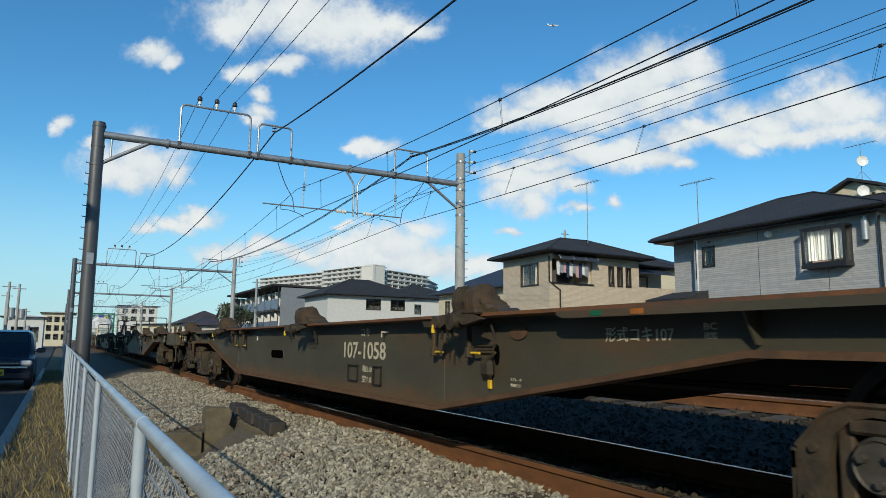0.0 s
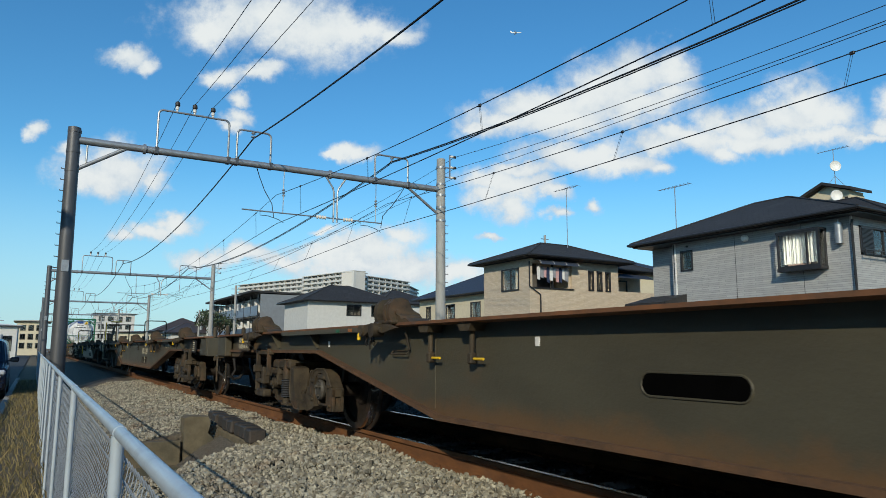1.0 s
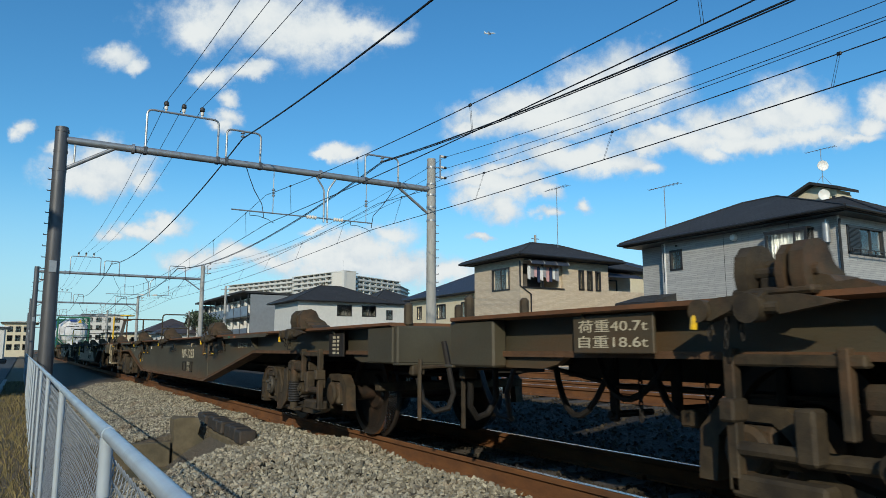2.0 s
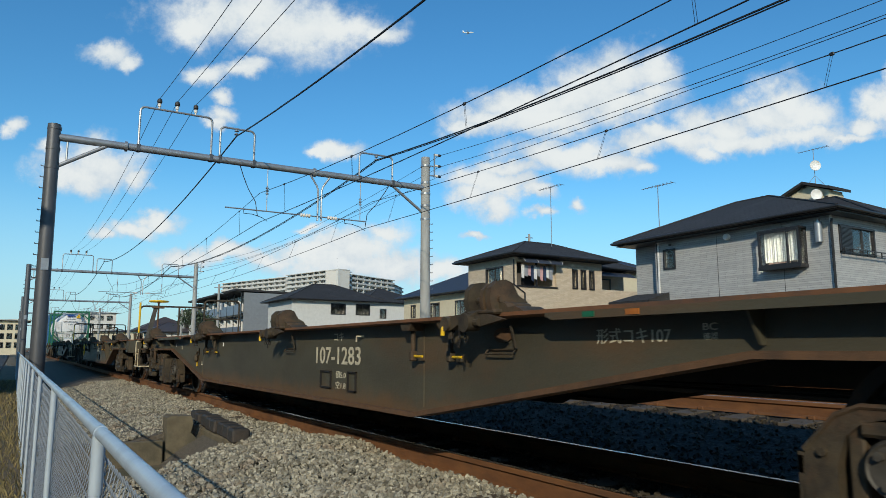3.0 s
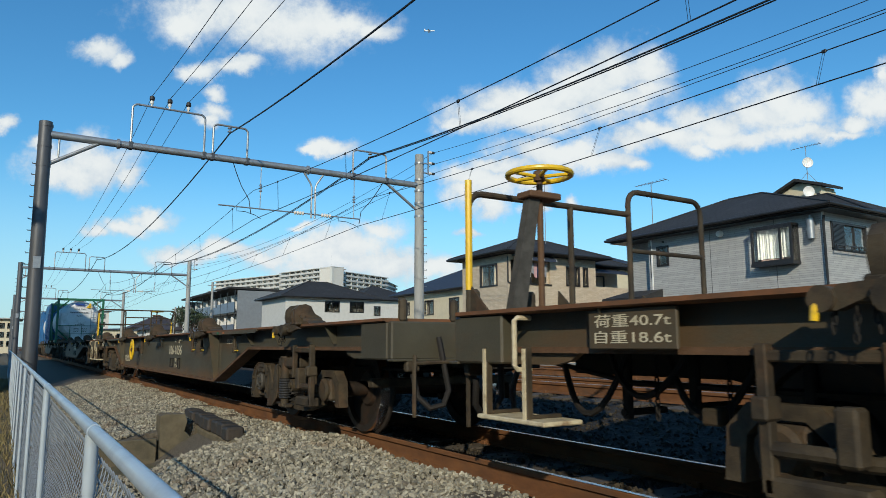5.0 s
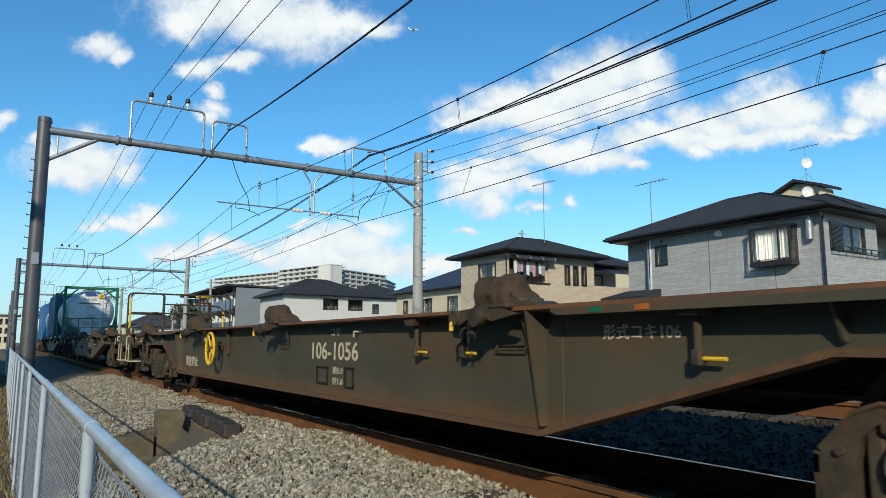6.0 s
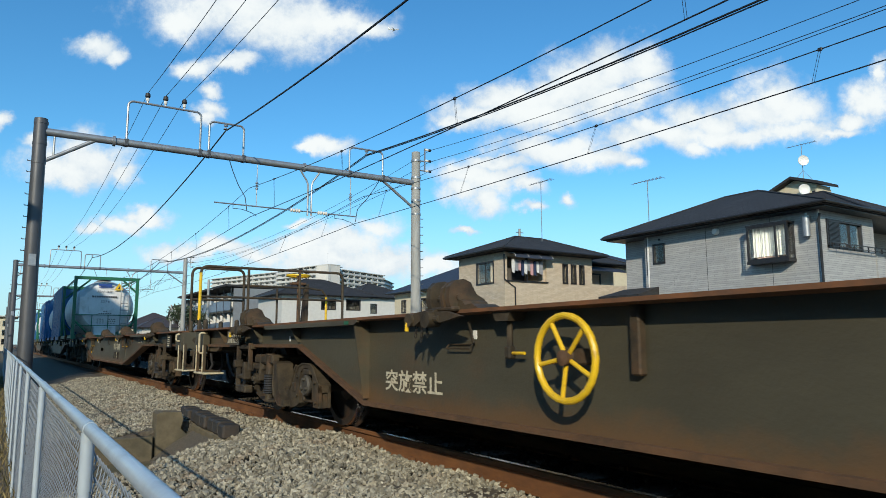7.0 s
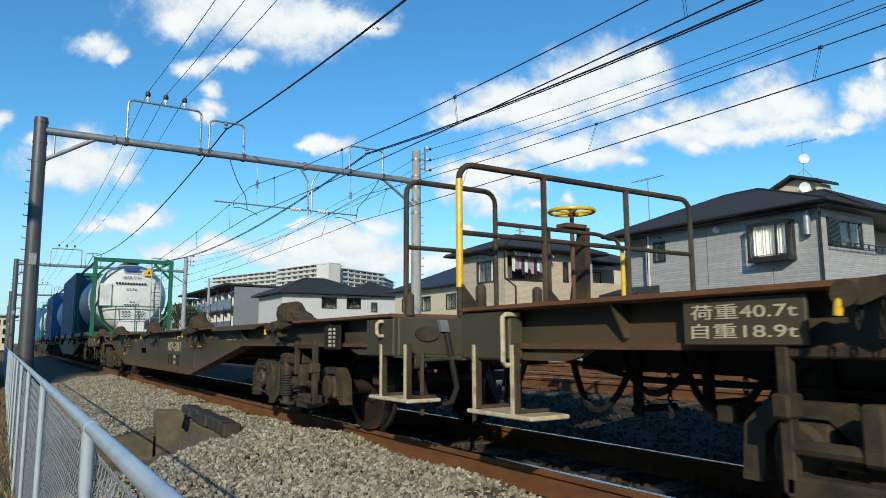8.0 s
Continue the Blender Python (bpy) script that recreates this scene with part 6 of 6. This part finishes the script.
def build_flats():
    """Dark grey flats with balconies along the railway side."""
    h = thing("grey_flats", "dark grey three-storey flats with blue balconies facing the railway", "apartment building", group="houses by the railway")
    x0, y0, y1 = 22.0, 79.0, 104.0
    part("wall", Shape().box(x0, 36, y0, y0 + .2, -.75, 7.1).box(35.8, 36, y0 + .2, y1, -.75, 7.1).box(x0, 36, y1 - .2, y1, -.75, 7.1), M_GREYWALL, h)
    part("wall", Shape().box(x0 + 1.6, x0 + 1.76, y0 + .2, y1 - .2, -.75, 7.1), M_WHITEWALL, h)
    part("roof", Shape().prism([(x0 - 1.0, 7.5), (36.3, 7.15), (36.3, 6.95), (x0 - 1.0, 7.28)], "y", y0 - .1, y1 + .4), M_ROOF, h)
    for z in (2.2, 4.75):
        part("balcony_floor", Shape().box(x0 - .2, x0 + 1.6, y0 + .2, y1, z - .18, z), M_FRAME, h)
        for i in range(8):
            y = y0 + .3 + i * 3.1
            part("balcony_panel", Shape().box(x0 - .25, x0 - .2, y, y + 3.0, z - .1, z + 1.05), M_RAILING, h, "blue-grey balcony panel")
            part("partition", Shape().box(x0 + .2, x0 + 1.6, y + 2.98, y + 3.04, z, z + 2.0), M_WHITE, h)
            part("glass_door", Shape().box(x0 + 1.55, x0 + 1.6, y + .4, y + 2.2, z + .05, z + 1.95), M_FRAME, h)
    s = Shape()
    for i in range(9):
        s.box(x0 - .28, x0 - .2, y0 + .2 + i * 3.1, y0 + .3 + i * 3.1, -.75, 7.1)
    part("balcony_post", s, M_FRAME, h)


def build_mansion():
    """The long white block of flats far behind: two wings that meet in a blunt corner."""
    h = thing("white_apartment_block", "long white apartment block with rows of balconies, far behind the houses", "apartment building")
    k = 2.75
    wings = [((59.5, 140.5), (54.3, 160.0), 18.1), ((54.8, 161.5), (46.0, 188), 17.9), ((59.5, 140.5), (64, 143.2), 17.9), ((64, 143.2), (79, 151), 17.4), ((79.2, 152), (88, 163), 16.6)]
    for (ax, ay), (bx, by), top in wings:
        a, b = Vector((ax * k, ay * k, 0)), Vector((bx * k, by * k, 0))
        top = .81 + (top - .81) * k
        d = (b - a).normalized()
        n = Vector((-d.y, d.x, 0))
        if n.dot(a) > 0:
            n = -n
        length = (b - a).length
        m = Matrix(((d.x, -n.x, 0, a.x), (d.y, -n.y, 0, a.y), (0, 0, 1, 0), (0, 0, 0, 1)))
        wing = part("wing", Shape().box(.1, length, 1.5, 9.0, -.7, top - .5), M_FARWALL, h, at=m)
        part("roof_edge", Shape().box(-.1, length + .1, -.2, 9.2, top - .45, top), M_WHITEWALL, wing)
        for i in range(11):
            floors, doors = Shape(), Shape()
            z = top - 2.9 * (i + 1)
            floors.box(0, length, 0, 1.5, z - .18, z + .05).box(0, length, 0, .1, z, z + 1.05)
            for j in range(max(1, int(length / 6.4))):
                x = j * 6.4
                floors.box(x - .12, x + .12, .02, 1.5, z, z + 2.75)
                doors.box(x + .7, x + 2.9, 1.44, 1.5, z + .1, z + 2.1).box(x + 3.6, x + 5.8, 1.44, 1.5, z + .1, z + 2.1)
            part("balcony", floors, M_WHITEWALL, wing, "long white balcony with party walls")
            tagged(part("door_row", doors, M_FRAME, wing), "dark glazed balcony doors", kind="stuff")
    aerial(164.5, 390, 48, 55)


def utility_pole(x, y, z, arms=2, r=.16):
    p = thing("utility_pole", "thin grey concrete utility pole with cross arms", "utility pole", pose(x, y, -.7), "utility poles")
    part("shaft", Shape().cyl((0, 0, 0), (0, 0, z + .7), r, r * .7, 12), M_MAST, p)
    for i in range(arms):
        part("cross_arm", Shape().box(-.45, .45, -.04, .04, z + .3 - i * .6, z + .37 - i * .6), M_GALV, p)
    part("transformer", Shape().cyl((.3, 0, z - 1.9), (.3, 0, z - 1.2), .22, n=12), M_GALV, p)
    return p


def build_tree(x, y, h, seed, label="bare-branched dark tree with sparse leaves"):
    rng = random.Random(seed)
    t = thing("tree", label, "tree", pose(x, y, -.7))
    s, leaves = Shape(), Shape()
    s.cyl((0, 0, 0), (.1, 0, h * .45), .16, .1, 8)

    def limb(p, d, l, r, depth):
        q = p + d * l
        s.cyl(p, q, r, r * .6, 5)
        if depth:
            for _ in range(3):
                limb(q, (d + Vector((rng.uniform(-.8, .8), rng.uniform(-.8, .8), rng.uniform(-.1, .6)))).normalized(), l * .68, r * .6, depth - 1)
        else:
            for _ in range(14):
                c = q + Vector((rng.gauss(0, .3), rng.gauss(0, .3), rng.gauss(0, .25)))
                a, b = Vector((rng.uniform(-1, 1), rng.uniform(-1, 1), rng.uniform(-1, 1))) * .09, Vector((rng.uniform(-1, 1), rng.uniform(-1, 1), rng.uniform(-1, 1))) * .09
                leaves.add([c - a, c - b, c + a, c + b], [(0, 1, 2, 3)])

    for _ in range(5):
        limb(Vector((.08, 0, h * .3 + rng.random() * h * .15)), Vector((rng.uniform(-.8, .8), rng.uniform(-.8, .8), 1)).normalized(), h * .24, .07, 3)
    part("trunk", s, M_BARK, t)
    part("crown", leaves.mesh("crown", False), M_LEAF, t)
    return t


def build_far_left():
    """Beyond the end of the road and past the portals."""
    white = plain_house("white_workshop", "low white flat building at the end of the road", -7.5, -2.4, 120, 130, 4.0, .3, M_WHITEWALL, M_WHITEWALL, (), ((-6.5, -4.8, .6, 2.6), (-4.2, -3.0, .4, 2.6)))
    plain_house("cream_flats", "cream block of flats beyond the tracks", -3.4, 2.0, 165, 176, 6.2, .3, M_CREAMWALL, M_CREAMWALL, (),
                tuple((-2.8 + i * 1.4, -1.9 + i * 1.4, z, z + 1.1) for i in range(3) for z in (.8, 2.6, 4.4)))
    plain_house("white_flats", "white block of flats far along the line", 14, 24, 215, 225, 10.5, .3, M_FARWALL, M_FARWALL, (),
                tuple((14.8 + i * 2.3, 16.2 + i * 2.3, z, z + 1.3) for i in range(4) for z in (1, 3.6, 6.2, 8.4)))
    plain_house("yellow_flats", "low yellow building far along the line", 17, 34, 190, 198, 4.8, .4, M_CREAMWALL, M_ROOFBROWN, (), tuple((18 + i * 2.6, 19.6 + i * 2.6, 2.6, 3.9) for i in range(6)))
    plain_house("brown_roof_house", "house with a broad brown roof along the line", 17.5, 26, 122, 131, 3.7, 2.2, M_CREAMWALL, M_ROOFBROWN, ((124, 126, 1.4, 2.8),), ((19, 20.6, 1.2, 2.7), (22, 23.5, 1.2, 2.7)), "x")
    plain_house("dark_roof_house", "house with a dark roof along the line", 17.2, 23, 109, 117, 3.1, 1.6, M_WHITEWALL, M_ROOFBROWN, ((111, 112.5, 1.2, 2.4),), ((18.2, 19.6, 1.0, 2.3), (20.6, 22, 1.0, 2.3)), "x")
    w = thing("white_gable_house", "narrow white house with a steep single-pitch roof", "house", group="houses by the railway")
    part("wall", Shape().prism([(108, -.7), (118, -.7), (118, 4.0), (114, 6.4), (108, 6.4)], "x", 22.2, 27), M_WHITEWALL, w)
    part("roof", Shape().prism([(107.8, 6.4), (114, 6.4), (118.4, 3.85), (118.4, 4.0), (114.1, 6.6), (107.8, 6.6)], "x", 22.0, 27.2), M_ROOF, w)
    part("window", Shape().box(22.14, 22.2, 109, 112, 3.4, 4.8), M_FRAME, w)
    for x, y, z in ((-3.6, 60, 5.0), (-3.05, 62, 5.0), (-4.6, 75, 5.1), (-3.6, 90, 4.2), (-5.2, 48, 6.5)):
        utility_pole(x, y, z, 1, .12)
    utility_pole(17.2, 71, 7.2)
    utility_pole(19.0, 98, 6.0)
    utility_pole(41.5, 51.5, 11.7)
    build_tree(17.8, 82, 5.6, 4)
    build_tree(18.8, 86, 5.0, 11)
    # row of low houses added out of view to cut sky light from the west
    for y in (-44, -29, -14, 0, 43):
        plain_house("roadside_house", "unseen low house added across the road to block low sky light", -19, -8.8, y, y + 11, 4.9, 1.5, M_WHITEWALL, M_ROOF)
    plain_house("roadside_house", "plain three-storey house across the road whose shadow falls on the track", -19, -8.6, 13, 40, 10.8, 1.5, M_WHITEWALL, M_ROOF)


def build_car():
    """Dark people carrier parked on the road, its front towards -y."""
    c = thing("parked_car", "dark blue people carrier with chrome front parked on the road", "car", pose(-1.45, 22.6, -.6))
    paint = mat("car_paint", (.012, .016, .03), (.010, .013, .025), 8, .18, .2, 0)
    glass = mat("dark_glass", (.02, .025, .03), (.015, .02, .025), 5, .06, 0, 0)
    side = [(-.02, .28), (-.04, .62), (.10, .86), (.95, 1.02), (1.55, 1.62), (2.0, 1.68), (4.1, 1.66), (4.5, 1.1), (4.55, .35)]
    bm = bmesh.new()
    rows = []
    for x, k in ((-.84, .93), (-.74, 1.0), (.74, 1.0), (.84, .93)):
        rows.append([bm.verts.new((x * (1 if z < 1.05 else .86), y + (.06 if k < 1 else 0), .28 + (z - .28) * (k if z > .9 else 1))) for y, z in side])
    for a, b in zip(rows, rows[1:]):
        for i in range(len(side) - 1):
            bm.faces.new((a[i], a[i + 1], b[i + 1], b[i]))
        bm.faces.new((a[0], b[0], b[-1], a[-1]))
    bm.faces.new(rows[0][::-1])
    bm.faces.new(rows[-1])
    bmesh.ops.recalc_face_normals(bm, faces=bm.faces)
    bmesh.ops.bevel(bm, geom=list(bm.edges), offset=.03, segments=2, affect="EDGES")
    me = bpy.data.meshes.new("body")
    bm.to_mesh(me)
    bm.free()
    body = part("body", me, paint, c, "glossy dark blue body")
    part("windscreen", Shape().add([(-.66, .98, 1.04), (.66, .98, 1.04), (.58, 1.50, 1.58), (-.58, 1.50, 1.58), (-.66, 1.02, 1.02), (.66, 1.02, 1.02), (.58, 1.54, 1.56), (-.58, 1.54, 1.56)],
         [(0, 1, 2, 3), (4, 5, 6, 7), (0, 1, 5, 4), (1, 2, 6, 5), (2, 3, 7, 6), (3, 0, 4, 7)]), glass, body, "dark windscreen")
    part("grille", Shape().box(-.5, .5, -.07, .0, .70, .80, .01), M_FRAME, c)
    part("grille_bar", Shape().box(-.5, .5, -.085, -.06, .74, .76, .004).box(-.72, .72, -.095, -.03, .60, .67, .015), M_TREAD, c, "bright chrome bar")
    part("badge", Shape().box(-.06, .06, -.10, -.08, .70, .80, .01), M_TREAD, c)
    lens = mat("lamp_lens", (.65, .68, .72), (.5, .53, .56), 20, .1, .3, 0)
    for d in (-1, 1):
        part("headlight", Shape().box(d * .66 - .15, d * .66 + .15, -.05, .1, .68, .82, .04), lens, c, "clear headlight")
        part("fog_lamp", Shape().cyl((d * .66, -.06, .40), (d * .66, 0, .40), .05, n=12), lens, c)
        mir = part("mirror", Shape().box(d * .98 - .11, d * .98 + .11, 1.0, 1.1, 1.02, 1.16, .03).box(min(d * .8, d * .9), max(d * .8, d * .9), 1.03, 1.07, 1.04, 1.08), paint, c)
        for y in (.85, 3.7):
            wheel = part("wheel", Shape().turned([(.1, d * .62), (.3, d * .63), (.32, d * .66), (.32, d * .8), (.29, d * .83), (.2, d * .82), (.05, d * .80)], (0, y, .32), "x", 24), M_BLACK, c)
            part("rim", Shape().turned([(.02, d * .815), (.2, d * .825), (.21, d * .835), (.02, d * .84)], (0, y, .32), "x", 16), M_GALV, wheel)
    part("bumper", Shape().box(-.82, .82, -.09, .1, .28, .52, .06), paint, c)
    plate = part("number_plate", Shape().box(-.165, .165, -.115, -.1, .42, .585, .004), M_YELLOW, c, "yellow number plate")
    part("plate_bars", Shape().box(-.13, .13, -.12, -.1155, .445, .51).box(-.07, .07, -.12, -.1155, .535, .565), M_BLACK, plate)
    return c


def build_airliner():
    a = thing("airliner", "small white airliner high in the blue sky", "airplane")
    body = Shape().turned([(.2, -19), (1.1, -17.5), (1.9, -14), (2.0, 8), (1.5, 14), (.5, 19), (.2, 19.5)], (0, 0, 0), "y", 16)
    part("fuselage", body, M_WHITE, a)
    for d in (-1, 1):
        part("wing", Shape().prism([(d * 1.5, -4), (d * 17, 5), (d * 17, 6.5), (d * 1.5, 3)], "z", -.8, -.4), M_WHITE, a)
        part("tailplane", Shape().prism([(d * .6, 14), (d * 6.5, 17.5), (d * 6.5, 18.6), (d * .6, 17.5)], "z", .6, .8), M_WHITE, a)
        part("engine", Shape().cyl((d * 5.5, -4.5, -2.0), (d * 5.5, -.5, -2.0), 1.0, .8, 12), M_GALV, a)
    part("fin", Shape().prism([(12.5, 1.5), (17, 7.5), (19, 7.5), (18, 1.2)], "x", -.25, .25), M_WHITE, a)
    return a


build_grey_house()
build_beige_house()
plain_house("white_house", "two-storey white house with a dark slate hipped roof", 21.7, 30.8, 62, 69.0, 5.3, 1.75, M_WHITEWALL, M_ROOF, (), ((25.6, 27.1, 4.0, 5.05), (28.2, 29.7, 4.0, 5.05)), "x")
plain_house("small_dark_roof_house", "small pale house with a dark roof", 34.2, 41.0, 72, 80, 6.0, 1.9, M_WHITEWALL, M_ROOF, (), ((35.4, 36.6, 4.2, 5.3),), "x")
plain_house("cream_blue_roof_house", "cream house with a blue slate roof", 29.5, 38.5, 43.5, 54.5, 5.1, 2.3, M_CREAMWALL, M_ROOFBLUE,
            ((52.4, 53.2, 3.4, 4.5), (48.4, 49.8, 3.3, 4.5), (44.6, 46, 3.3, 4.5)), ((31, 32.6, 3.3, 4.5),), "y")
plain_house("blue_roof_house", "house with a blue slate roof behind the beige house", 39.5, 46.5, 40, 47, 6.9, 1.6, M_CREAMWALL, M_ROOFBLUE, ((42, 43.4, 4.6, 5.8),))
build_flats()
build_mansion()
build_far_left()
build_car()
AIRLINER = build_airliner()


# ------------------------------------------------------------------ what moves
def motions():
    times = [0.0, 0.1] + [0.5 * i for i in range(1, 16)] + [7.9, 8.0]
    for w, s in TRAIN:
        walk(w, [(t, pose(TRACK, s + SPEED * (6.5 - t), 0)) for t in times])
    for c, s in LOAD:
        walk(c, [(t, pose(TRACK, s + SPEED * (6.5 - t), 1.01)) for t in times])
    spin = math.degrees(SPEED / .405)
    for w, s in TRAIN:
        for b in w.children:
            if b.name.startswith("bogie"):
                for wheel in b.children:
                    if wheel.name.startswith(("wheelset", "hub_cap")):
                        y = wheel.location.y
                        walk(wheel, [(i * .08, pose(0, y, .405, spin * i * .08)) for i in range(101)])
    walk(AIRLINER, [(t, pose(1391 - 46.3 * t, 1775 + 30.5 * t, 1081 - 1.4 * t, 0, 0, 56.6)) for t in times])


motions()
